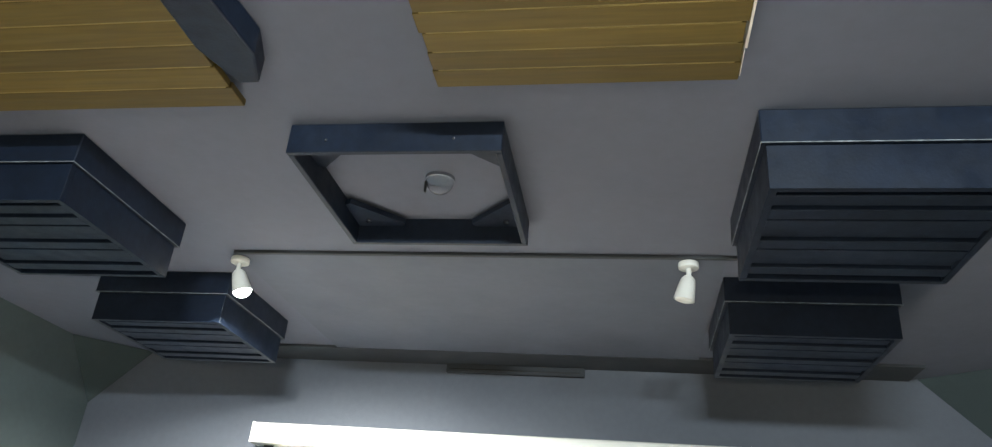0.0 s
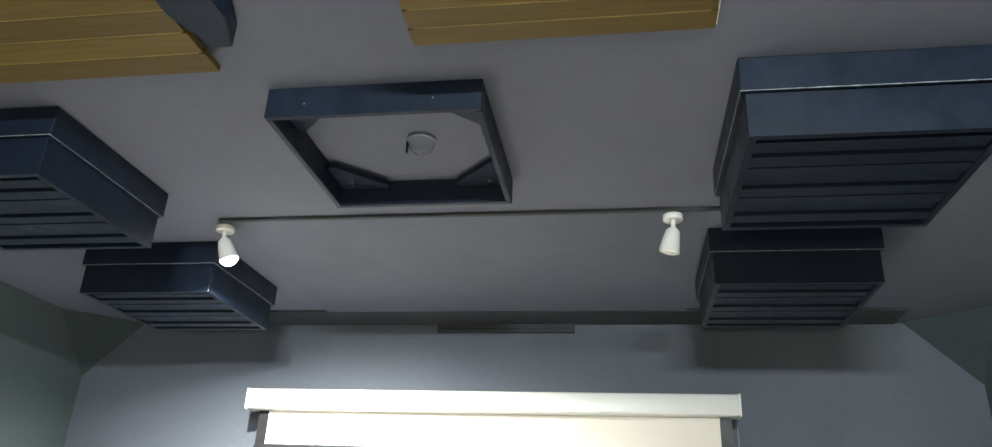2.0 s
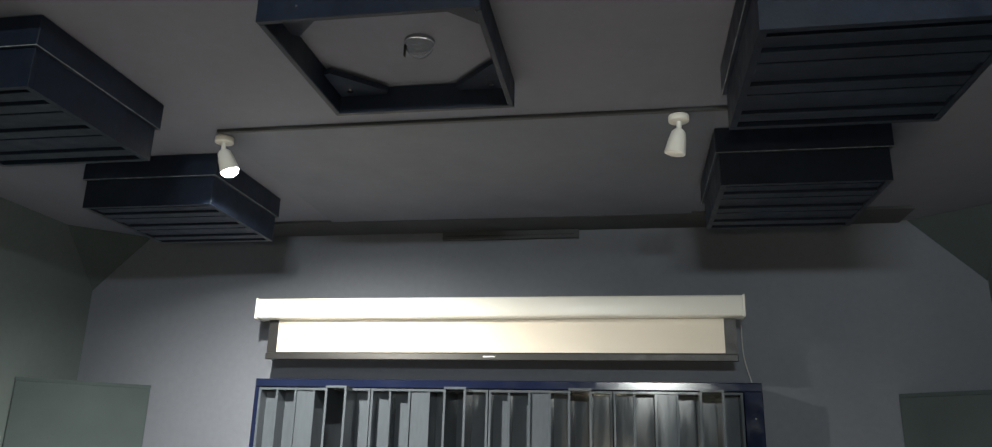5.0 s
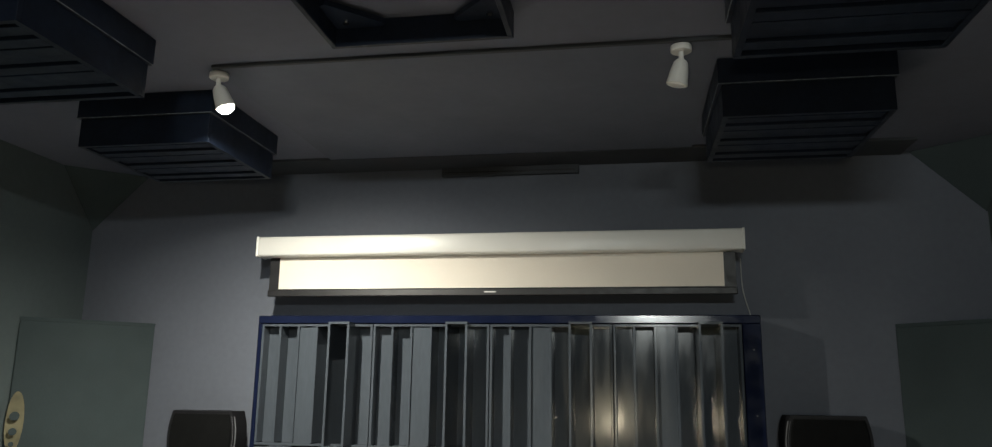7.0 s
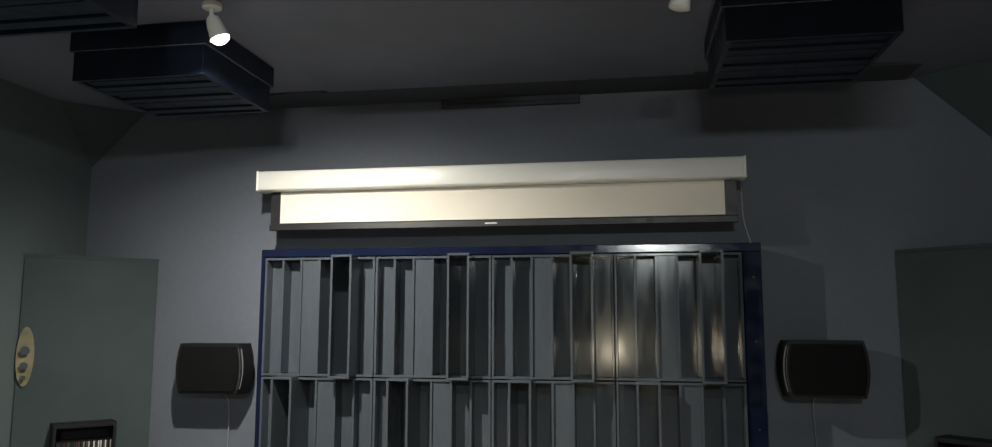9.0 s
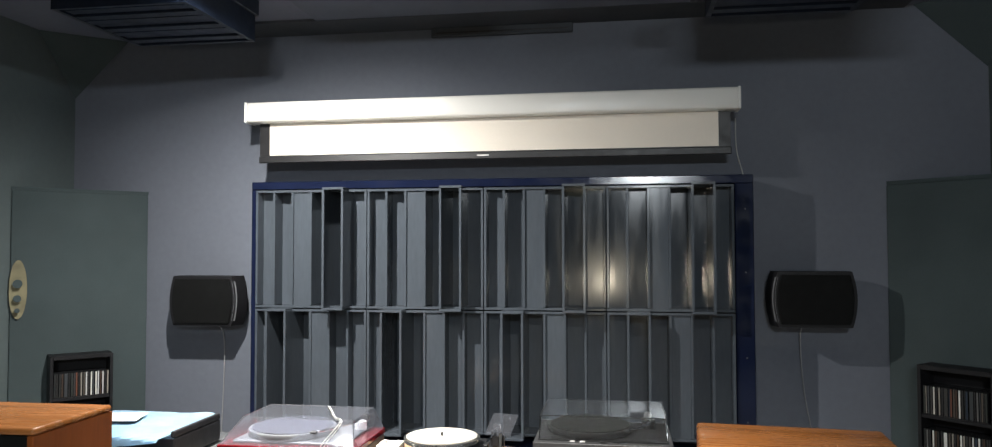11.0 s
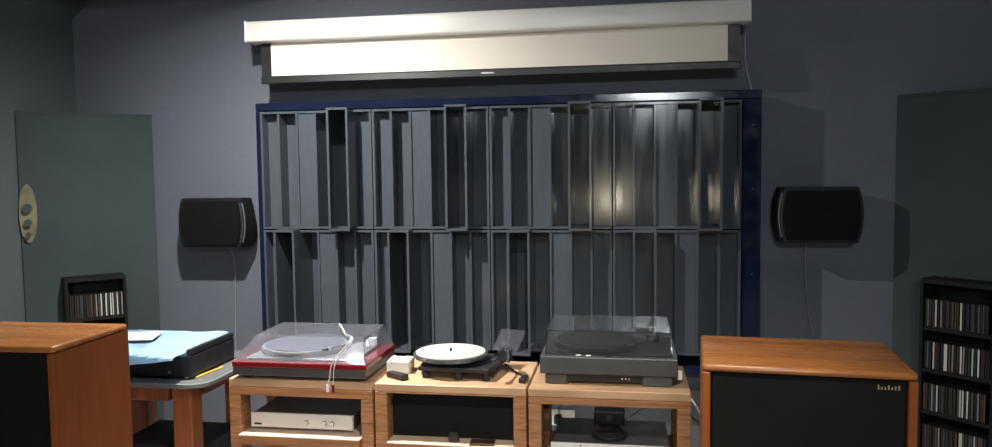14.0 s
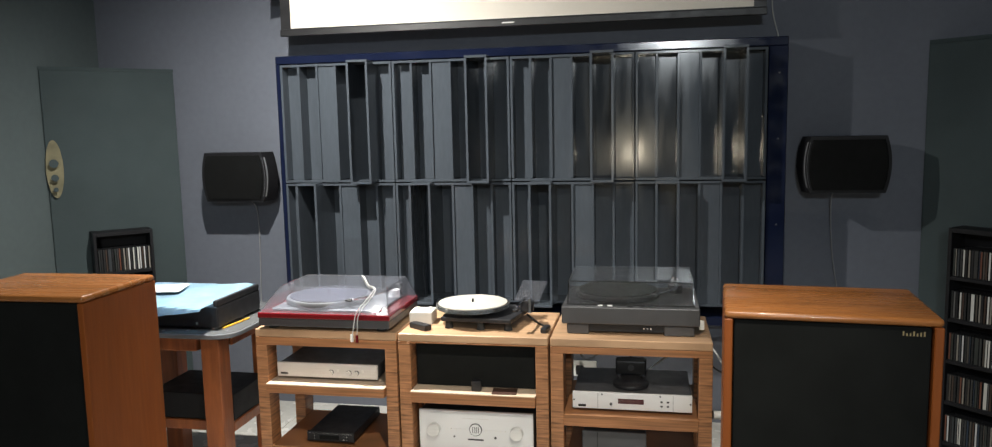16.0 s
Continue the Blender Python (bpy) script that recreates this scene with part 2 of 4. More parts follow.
def tube(name, points, r, material, parent=None, label="", category=""):
    """A cable along smooth points, as a mesh."""
    pts = [Vector(p) for p in points]
    path = []
    for i in range(len(pts) - 1):
        a, b, c, d = pts[max(i - 1, 0)], pts[i], pts[i + 1], pts[min(i + 2, len(pts) - 1)]
        for k in range(6):
            t = k / 6
            path.append(0.5 * (2 * b + (c - a) * t + (2 * a - 5 * b + 4 * c - d) * t * t + (3 * b - a - 3 * c + d) * t ** 3))
    path.append(pts[-1])
    bm = bmesh.new()
    rings = []
    for i, p in enumerate(path):
        way = (path[min(i + 1, len(path) - 1)] - path[max(i - 1, 0)]).normalized()
        u = way.orthogonal().normalized()
        if rings:
            u = (last - way * last.dot(way)).normalized()
        last = u
        w = way.cross(u)
        rings.append([bm.verts.new(p + r * (math.cos(a) * u + math.sin(a) * w)) for a in [k * math.tau / 7 for k in range(7)]])
    for a, b in zip(rings, rings[1:]):
        for k in range(7):
            bm.faces.new((a[k], a[(k + 1) % 7], b[(k + 1) % 7], b[k]))
    bm.faces.new(rings[0][::-1])
    bm.faces.new(rings[-1])
    bmesh.ops.recalc_face_normals(bm, faces=bm.faces)
    if parent is not None:
        return part(name, bm, material, parent, label, True)
    return solid(name, bm, material, label, category, smooth=True)


# ---- the room ----
XW, YF, YB, ZC = 2.40, 3.20, -3.30, 2.74
floor = solid("floor", box(-XW - 0.2, XW + 0.2, YB - 0.2, YF + 0.2, -0.2, -0.012), GROUT, "pale ceramic tiled floor of the listening room", "floor", kind="structure")
solid("ceiling", box(-XW - 0.2, XW + 0.2, YB - 0.2, YF + 0.2, ZC, ZC + 0.2), CEIL, "flat grey painted ceiling", "ceiling", kind="structure")
solid("wall_front", box(-XW, XW, YF, YF + 0.2, -0.012, ZC), WALL, "blue grey painted front wall", "wall", kind="structure")
solid("wall_left", box(-XW - 0.2, -XW, YB - 0.2, YF + 0.2, -0.012, ZC), SIDE, "green grey painted side wall", "wall", kind="structure")
solid("wall_right", box(XW, XW + 0.2, YB - 0.2, YF + 0.2, -0.012, ZC), SIDE, "green grey painted side wall", "wall", kind="structure")
solid("wall_back", box(-XW, XW, YB - 0.2, YB, -0.012, ZC), SIDE, "plain grey painted back wall", "wall", kind="structure")

# corner absorbers: an upright one across each corner, and a three-sided one under the ceiling
for s, n in ((-1, "left"), (1, "right")):
    trap = thing("corner_bass_trap", "tall dark fabric corner bass trap", "acoustic panel", pose(s * 2.2, 3.0, 0), "corner bass traps")
    part("core", prism([(s * -0.245, 0.198), (s * 0.198, -0.245), (s * 0.198, 0.198)], 0.0, 1.868), FABRIC, trap)
    part("front_cover", moved(box(-0.324, 0.324, -0.024, -0.001, 0.0, 1.868, 0.005, 2), pose(s * -0.0235, -0.0235, 0, 0, 0, s * -45)), FABRIC, trap)
    part("top_board", prism([(s * -0.265, 0.198), (s * 0.198, -0.265), (s * 0.198, 0.198)], 1.8685, 1.885), FABRIC, trap)
    bm = bmesh.new()
    vs = [bm.verts.new(v) for v in ((s * (XW - 0.003), YF - 0.003, 2.425), (s * 2.07, YF - 0.003, ZC - 0.002), (s * (XW - 0.003), 2.90, ZC - 0.002), (s * (XW - 0.003), YF - 0.003, ZC - 0.002))]
    for a, b, c in ((0, 1, 2), (0, 1, 3), (0, 2, 3), (1, 2, 3)):
        bm.faces.new((vs[a], vs[b], vs[c]))
    bmesh.ops.recalc_face_normals(bm, faces=bm.faces)
    solid("ceiling_corner_absorber", bm, FABRIC, "three-sided dark grey absorber in a ceiling corner", "acoustic panel", group="ceiling corner absorbers")

# board on the ceiling before the front wall, its dark end strip, and the slot bar on the wall
solid("ceiling_board", box(-0.86, 1.0, 1.745, 2.95, ZC - 0.012, ZC - 0.001), BOARD, "flat grey painted board on the ceiling", "ceiling panel", kind="structure")
# thin darker sheet under the ceiling along the front wall
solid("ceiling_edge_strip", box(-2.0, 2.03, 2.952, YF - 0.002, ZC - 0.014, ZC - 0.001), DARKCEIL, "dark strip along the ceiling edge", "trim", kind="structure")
vent = thing("slot_vent", "narrow dark slot vent along the top of the front wall", "vent", pose(0.063, YF, ZC - 0.062))
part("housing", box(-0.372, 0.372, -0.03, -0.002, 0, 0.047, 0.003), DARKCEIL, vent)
part("slot", box(-0.35, 0.35, -0.034, -0.0302, 0.015, 0.022), BLACK, vent)


# ---- ceiling ----
def ceiling_diffuser(m, sx):
    """Two-tier box that hangs under the ceiling, 0.6 m square, with grooves below; top at z = 0. sx: the side at which its upper tier is seen."""
    t = thing("ceiling_diffuser", "dark navy two-tier box diffuser with grooved underside fixed to the ceiling", "acoustic diffuser", m, "ceiling diffusers")
    part("upper_tier", box(-0.305, 0.305, -0.305, 0.305, -0.098, -0.001, 0.003), NAVY, t)
    part("lower_tier", box(-0.2715, 0.2715, -0.2715, 0.2715, -0.188, -0.0985), NAVY, t)
    for a, b in ((-0.292, -0.272), (0.272, 0.292)):
        part("lower_board", box(-0.292, 0.292, a, b, -0.219, -0.0985, 0.001), NAVY, t)
        part("lower_board", box(a, b, -0.2718, 0.2718, -0.2185, -0.0985), NAVY, t)
    n = 9
    for i in range(1, n):
        y = -0.272 + i * 0.544 / n - 0.026
        part("slat", box(-0.2715, 0.2715, y, y + 0.052, -0.218 + (0.008 if i % 3 == 1 else 0), -0.1885, 0.0015), NAVY, t)
    part("edge_trim", box(-0.306, 0.306, -0.3065, -0.3045, -0.0995, -0.0965), NAVYEDGE, t, "pale lower edge")
    part("edge_trim", box(sx * 0.3055 - 0.001, sx * 0.3055 + 0.001, -0.306, 0.306, -0.0995, -0.0965), NAVYEDGE, t, "pale lower edge")
    return t


ceiling_diffuser(pose(-1.245, 1.195, ZC), 1)
ceiling_diffuser(pose(-1.285, 2.265, ZC), 1)
ceiling_diffuser(pose(1.285, 1.135, ZC), -1)
ceiling_diffuser(pose(1.315, 2.225, ZC), -1)

frame_box = thing("ceiling_frame", "open square navy wooden frame with corner brackets on the ceiling", "ceiling frame", pose(0.03, 1.165, ZC))
for a in ((-0.302, 0.302, -0.302, -0.284), (-0.302, 0.302, 0.284, 0.302), (-0.302, -0.284, -0.2835, 0.2835), (0.284, 0.302, -0.2835, 0.2835)):
    part("frame_board", box(*a, -0.092, -0.001, 0.002), NAVY, frame_box)
for sx in (-1, 1):
    for sy in (-1, 1):
        bm = prism([(sx * 0.283, sy * 0.283), (sx * 0.283, sy * 0.125), (sx * 0.262, sy * 0.115), (sx * 0.115, sy * 0.262), (sx * 0.125, sy * 0.283)], -0.030, -0.012)
        br = part("corner_bracket", bm, NAVY, frame_box)
        part("bolt", cyl((sx * 0.235, sy * 0.235, -0.034), 0.010, 0.008, seg=12), CHROME, br, "pale bolt head")
for x in (-0.19, 0.17):
    part("screw", cyl((x, -0.303, -0.055), 0.004, 0.003, "y", 10), CHROME, frame_box)
fit_ = thing("glass_ceiling_lamp", "small unlit clear glass dome on the ceiling", "ceiling lamp", pose(0.09, 1.17, ZC))
part("base", cyl((0, 0, -0.006), 0.045, 0.010), CEIL, fit_)
bm = bmesh.new()
bmesh.ops.create_uvsphere(bm, u_segments=24, v_segments=12, radius=0.042)
bmesh.ops.delete(bm, geom=[v for v in bm.verts if v.co.z > 0.002], context="VERTS")
bmesh.ops.solidify(bm, geom=list(bm.faces), thickness=0.0015)
bmesh.ops.recalc_face_normals(bm, faces=bm.faces)
part("dome", moved(bm, pose(0, 0, -0.012)), CLEAR, fit_, smooth=True).visible_shadow = False
part("clip", box(-0.047, -0.040, -0.006, 0.006, -0.05, -0.011, 0.002), BLACK, fit_)

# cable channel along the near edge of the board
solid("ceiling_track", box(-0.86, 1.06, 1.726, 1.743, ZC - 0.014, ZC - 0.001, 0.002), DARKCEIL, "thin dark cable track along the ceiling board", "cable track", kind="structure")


def spot(m, lit, turn):
    t = thing("spot_lamp", "white ceiling spotlight, lit" if lit else "white ceiling spotlight, switched off", "spotlight", m, "ceiling spotlights")
    part("base", cyl((0, 0, -0.014), 0.036, 0.022, bevel=0.003), WHITE, t, smooth=True)
    for k in range(3):
        a = k * 2.1 + 0.4
        part("cap", box(0.024 * math.cos(a) - 0.006, 0.024 * math.cos(a) + 0.006, 0.024 * math.sin(a) - 0.006, 0.024 * math.sin(a) + 0.006, -0.003, 0.0, 0.001), WHITE, t)
    part("stem", cyl((0, 0, -0.04), 0.009, 0.04, seg=14), WHITE, t, smooth=True)
    bm = bmesh.new()
    profile = [(0.0, 0.0), (0.016, 0.0), (0.025, -0.010), (0.031, -0.040), (0.037, -0.088), (0.035, -0.088), (0.027, -0.06), (0.0, -0.058)]
    rings = [[bm.verts.new((r * math.cos(k * math.tau / 24), r * math.sin(k * math.tau / 24), z)) for k in range(24)] if r else [bm.verts.new((0, 0, z))] for r, z in profile]
    for a, b in zip(rings, rings[1:]):
        for k in range(24):
            j = (k + 1) % 24
            q = [a[k % len(a)], a[j % len(a)], b[j % len(b)], b[k % len(b)]]
            bm.faces.new(list(dict.fromkeys(q)))
    bmesh.ops.recalc_face_normals(bm, faces=bm.faces)
    tilt = pose(0, 0, -0.055, *turn)
    part("shade", moved(bm, tilt), WHITE, t, smooth=True)
    bm = bmesh.new()
    bmesh.ops.create_uvsphere(bm, u_segments=24, v_segments=14, radius=0.0335, matrix=pose(0, 0, -0.086) @ Matrix.Diagonal((1, 1, 0.78 if lit else 0.3, 1)))
    part("bulb", moved(bm, tilt), BULB if lit else WHITE, t, "glowing warm white bulb" if lit else "", smooth=True)
    return t


spot(pose(-0.853, 1.778, ZC - 0.012), True, (10, -20, 0))
spot(pose(0.872, 1.765, ZC - 0.012), False, (6, 12, 0))
# unseen fixture, added out of view to carry listener_spot_light
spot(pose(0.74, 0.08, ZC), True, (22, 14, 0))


def slat_panel(m, width, n, depth, label):
    t = thing("wooden_slat_panel", label, "acoustic panel", m, "wooden ceiling panels")
    part("backing", box(-width / 2 + 0.05, width / 2 - 0.05, -n * depth + 0.03, -0.03, -0.030, -0.001), CLOTH, t, "pale backing board")
    for i in range(n):
        y = -i * depth
        w = width - 0.006 * ((i * 7) % 3)
        part("slat", box(-w / 2, w / 2, y - depth + 0.004, y, -0.050, -0.0305, 0.002, 2), YELLOW, t)
        if i:
            part("joint", box(-width / 2 + 0.015, width / 2 - 0.015, y, y + 0.004, -0.049, -0.0305), JOINT, t, "pale joint between slats")
    return t


slat_panel(pose(-0.915, 0.700, ZC), 1.18, 9, 0.083, "yellow brown wooden slat panel fixed to the ceiling")
sp = slat_panel(pose(0.555, 0.640, ZC), 0.70, 9, 0.066, "yellow brown wooden slat panel with pale edge on the ceiling")
for y0, y1, g in ((-0.10, -0.012, 0.003), (-0.30, -0.11, 0.012)):
    part("edge_strip", box(0.3505, 0.3515 + g * 0.4, y0, y1, -0.049, -0.020, 0.0004), CLOTH, sp, "pale edge strip")
solid("ceiling_block", prism([(-0.318, -0.1), (-0.235, -0.1), (-0.185, 0.46), (-0.222, 0.572), (-0.272, 0.572), (-0.318, 0.44)], ZC - 0.075, ZC - 0.001, 0.006), NAVY, "dark blue block beside the wooden ceiling panel", "acoustic block")

# ---- front wall: diffuser, screen, loudspeakers ----
big = thing("wall_diffuser", "large grey eight-unit well diffuser in a blue frame on the wall", "acoustic diffuser", pose(0, YF, 0))
PZ, FY = 1.26, -0.20
for name, a in (("left_stile", (-1.228, -1.203, 0.60, 1.872)), ("right_stile", (1.203, 1.288, 0.60, 1.872)), ("top_rail", (-1.228, 1.288, 1.8725, 1.912)), ("bottom_rail", (-1.228, 1.288, 0.555, 0.5995))):
    part("frame_" + name.split("_")[1], box(a[0], a[1], FY + 0.012, -0.002, a[2], a[3], 0.003), FRAMEBLUE, big, "glossy dark blue board")
for z in (0.75, 1.05, 1.45, 1.75):
    part("screw", cyl((1.25, FY + 0.0105, z), 0.004, 0.003, "y", 10), GREY, big)
WELLS, PROUD = [0.066, 0.092, 0.010, 0.145, 0.184, 0.076], 0.085


def well_unit(cx, cz, flip):
    u = part("well_unit", box(cx - 0.298, cx + 0.298, -0.012, -0.004, cz - 0.3, cz + 0.3), FINS, big)
    th, pitch = 0.012, 0.596 / 6
    for zz in (cz - 0.302, cz + 0.302 - th):
        part("end_board", box(cx - 0.298, cx + 0.298, FY, -0.0125, zz, zz + th, 0.001), FINS, u)
    for i in range(7):
        x = cx - 0.298 + i * pitch - (th / 2 if 0 < i < 6 else (0 if i == 0 else th))
        k = i if not flip else 6 - i
        out = PROUD if k in (4, 5) else 0.0
        grow = 0.0058 if out else 0.0
        part("fin", box(x, x + th, FY - out, -0.0125, cz - 0.302 + th - grow + 0.002, cz + 0.302 - th + grow, 0.001), FINS, u)
    for i in range(6):
        k = i if not flip else 5 - i
        x0 = cx - 0.298 + i * pitch + th / 2 + 0.0005
        x1 = x0 + pitch - th - 0.001
        if i == 0:
            x0 += th / 2
        if i == 5:
            x1 -= th / 2
        part("well_block", box(x0, x1, FY + WELLS[k], -0.0125, cz - 0.302 + th, cz + 0.302 - th - 0.0005), FINS, u)
        if k == 4:
            for zz in (cz - 0.306, cz + 0.308 - th):
                part("well_cap", box(x0 - th + 0.0005, x1 + th - 0.0005, FY - PROUD - 0.001, FY - 0.0005, zz, zz + th, 0.001), FINS, u)


for r in range(2):
    for c in range(4):
        well_unit(-0.9 + 0.6 * c, PZ + (0.305 if r == 0 else -0.305), r == 1)

screen = thing("projector_screen", "white roll-up projector screen, partly lowered, on the front wall", "projector screen", pose(0, 2.98, 2.213))
part("case", box(-1.225, 1.218, -0.055, 0.055, 0, 0.102, 0.012, 3), WHITE, screen, smooth=True)
for sx in (-1.2255, 1.2185):
    part("end_cap", box(sx - 0.006, sx + 0.006, -0.057, 0.057, -0.002, 0.104, 0.004, 2), WHITE, screen)
part("cloth", box(-1.120, 1.129, 0.008, 0.010, -0.166, -0.001), CLOTH, screen, "cream white screen cloth")
part("back_cloth", box(-1.175, 1.185, 0.012, 0.016, -0.200, -0.001), BLACK, screen, "black border cloth")
part("weight_bar", box(-1.178, 1.188, 0.004, 0.022, -0.205, -0.170, 0.004, 2), BLACK, screen, "black weight bar")
part("badge", box(-0.03, 0.03, 0.0025, 0.0038, -0.190, -0.184), SILVER, screen, "small grey maker's badge")
for x in (-1.15, 1.15):
    part("bracket", box(x - 0.02, x + 0.02, 0.0555, 0.218, 0.02, 0.08, 0.003), BLACK, screen)


def wall_speaker(m, s, cable):
    """s: +1 when the bright strip is at its right end."""
    t = thing("wall_speaker", "black wall loudspeaker with bowed ends and a silver strip", "loudspeaker", m, "wall loudspeakers")
    bm = bmesh.new()
    # bowed ends: width changes along the height
    cols = []
    for k in range(13):
        a = k / 12
        w = 0.205 - 0.022 * (2 * a - 1) ** 2
        z = -0.13 + 0.26 * a
        ring = [(-w, -0.02), (-w + 0.02, -0.12), (w - 0.02, -0.12), (w, -0.02), (w - 0.03, 0.0), (-w + 0.03, 0.0)]
        cols.append([bm.verts.new((x, y, z)) for x, y in ring])
    for a, b in zip(cols, cols[1:]):
        for k in range(6):
            bm.faces.new((a[k], a[(k + 1) % 6], b[(k + 1) % 6], b[k]))
    bm.faces.new(cols[0])
    bm.faces.new(cols[-1])
    bmesh.ops.recalc_face_normals(bm, faces=bm.faces)
    part("cabinet", bm, BLACKWOOD, t, smooth=True)
    bm = bmesh.new()
    rows = []
    for k in range(13):
        a = 0.06 + 0.88 * k / 12
        w = 0.205 - 0.022 * (2 * a - 1) ** 2 - 0.034
        z = -0.13 + 0.26 * a
        rows.append([bm.verts.new((x, y, z)) for x, y in ((-w, -0.1205), (-w + 0.006, -0.130), (w - 0.006, -0.130), (w, -0.1205))])
    for a, b in zip(rows, rows[1:]):
        for k in range(3):
            bm.faces.new((a[k], a[k + 1], b[k + 1], b[k]))
    bm.faces.new(rows[0])
    bm.faces.new(rows[-1])
    bmesh.ops.recalc_face_normals(bm, faces=bm.faces)
    part("grille", bm, DARKGRILLE, t, "black cloth grille")
    bm = bmesh.new()
    rows = []
    for k in range(11):
        a = 0.10 + 0.80 * k / 10
        w = 0.205 - 0.022 * (2 * a - 1) ** 2
        z = -0.13 + 0.26 * a
        rows.append([bm.verts.new((s * x, y, z)) for x, y in ((w - 0.026, -0.1195), (w - 0.026, -0.1215), (w - 0.014, -0.108), (w - 0.016, -0.102))])
    for a, b in zip(rows, rows[1:]):
        for k in range(4):
            bm.faces.new((a[k], a[(k + 1) % 4], b[(k + 1) % 4], b[k]))
    bm.faces.new(rows[0])
    bm.faces.new(rows[-1])
    bmesh.ops.recalc_face_normals(bm, faces=bm.faces)
    part("strip", bm, PALEGREY, t, "dull silver curved strip", True)
    part("bracket", box(-0.05, 0.05, 0.0005, 0.058, -0.05, 0.05, 0.004), BLACK, t)
    tube("cable", cable, 0.003, WALLCABLE, t, "thin grey cable")
    return t


wall_speaker(pose(-1.505, 3.14, 1.293), 1, [(0.045, -0.03, -0.13), (0.05, 0.02, -0.2), (0.04, 0.045, -0.4), (0.028, 0.05, -0.65), (0.02, 0.05, -1.0)])
wall_speaker(pose(1.560, 3.14, 1.325), -1, [(-0.04, -0.03, -0.13), (-0.04, 0.02, -0.2), (-0.02, 0.045, -0.45), (0.03, 0.05, -0.75), (0.05, 0.05, -1.0)])
tube("wall_cable", [(1.235, 3.19, 2.21), (1.24, 3.19, 2.05), (1.275, 3.19, 1.90), (1.30, 3.19, 1.70)], 0.003, CABLE, None, "thin pale cable hanging from the screen case", "cable")


# ---- loudspeakers on stands ----
def loudspeaker(m, badge):
    t = thing("loudspeaker", "large cherry veneered loudspeaker with black cloth grille", "loudspeaker", m, "floor loudspeakers")
    w, d, h = 0.2165, 0.31, 0.75
    z0 = 0.37
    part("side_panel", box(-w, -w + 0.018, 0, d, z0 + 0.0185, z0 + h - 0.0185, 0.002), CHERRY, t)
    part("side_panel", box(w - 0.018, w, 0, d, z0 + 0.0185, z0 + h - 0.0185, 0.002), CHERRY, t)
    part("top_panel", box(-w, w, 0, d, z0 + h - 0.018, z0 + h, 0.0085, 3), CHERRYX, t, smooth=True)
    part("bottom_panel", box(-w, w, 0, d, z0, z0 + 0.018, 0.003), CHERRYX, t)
    part("back_panel", box(-w + 0.0185, w - 0.0185, d - 0.02, d - 0.004, z0 + 0.0185, z0 + h - 0.0185), CHERRY, t)
    g = part("grille", box(-w + 0.021, w - 0.021, 0.010, 0.030, z0 + 0.021, z0 + h - 0.021, 0.004, 2), BLACKCLOTH, t, "black cloth grille")
    if badge:
        for k, top in enumerate((0.010, 0.006, 0.006, 0.010, 0.006, 0.008, 0.010)):
            x = 0.140 + 0.0066 * k
            part("badge_stroke", box(x, x + 0.0030, 0.0080, 0.0095, z0 + h - 0.040, z0 + h - 0.040 + top), GOLD, g, "small gold badge stroke")
    return t


def speaker_stand(m):
    t = thing("speaker_stand", "low dark wooden loudspeaker stand", "speaker stand", m, "loudspeaker stands")
    part("top_plate", box(-0.2, 0.2, 0.01, 0.30, 0.34, 0.369, 0.003), BLACKWOOD, t)
    for x in (-0.18, 0.15):
        for y in (0.02, 0.26):
            part("leg", box(x, x + 0.03, y, y + 0.03, 0.0, 0.3395, 0.003), BLACKWOOD, t)
    part("base_frame", box(-0.149, 0.149, 0.03, 0.28, 0.03, 0.05, 0.003), BLACKWOOD, t)
    return t


SPK_R, SPK_L = pose(1.044, 0.930, 0, 0, 0, -4.5), pose(-0.973, 0.926, 0, 0, 0, 1)
for m in (SPK_R, SPK_L):
    loudspeaker(m, m == SPK_R)
    speaker_stand(m)


# ---- equipment racks ----
RY, RD, RT = 1.90, 0.385, 0.780


def rack(x0, x1, head, openings, label):
    """openings: the heights of the shelves' upper faces, their thickness and how far they stand proud."""
    w = x1 - x0
    t = thing("equipment_rack", label, "hi-fi rack", pose((x0 + x1) / 2, RY, 0), "equipment racks")
    h = w / 2 - 0.003
    part("top", box(-h, h, 0, RD, RT - 0.030, RT, 0.003), OAKLIT, t)
    part("top_rail", box(-h + 0.0005, h - 0.0005, 0.0, 0.03, head, RT - 0.0305, 0.001), OAK, t)
    p = 0.046
    for a, b in ((-h, -h + p), (h - p, h)):
        part("post", box(a, b, 0.0, 0.08, 0.0, head - 0.0005, 0.002), OAKPOST, t)
        part("post", box(a, b, RD - 0.08, RD, 0.0, RT - 0.0305, 0.002), OAKPOST, t)
    # lips added to catch lamp light; their facing has more of it painted in
    for z, th, lip in openings:
        part("shelf", box(-h + p + 0.0005, h - p - 0.0005, -lip, RD - 0.001, z - th, z - 0.0035, 0.001), OAK, t)
        part("shelf_facing", box(-h + p + 0.0005, h - p - 0.0005, -lip, RD - 0.001, z - 0.0034, z), LITVENEER if lip > 0.01 else OAK, t)
    return t


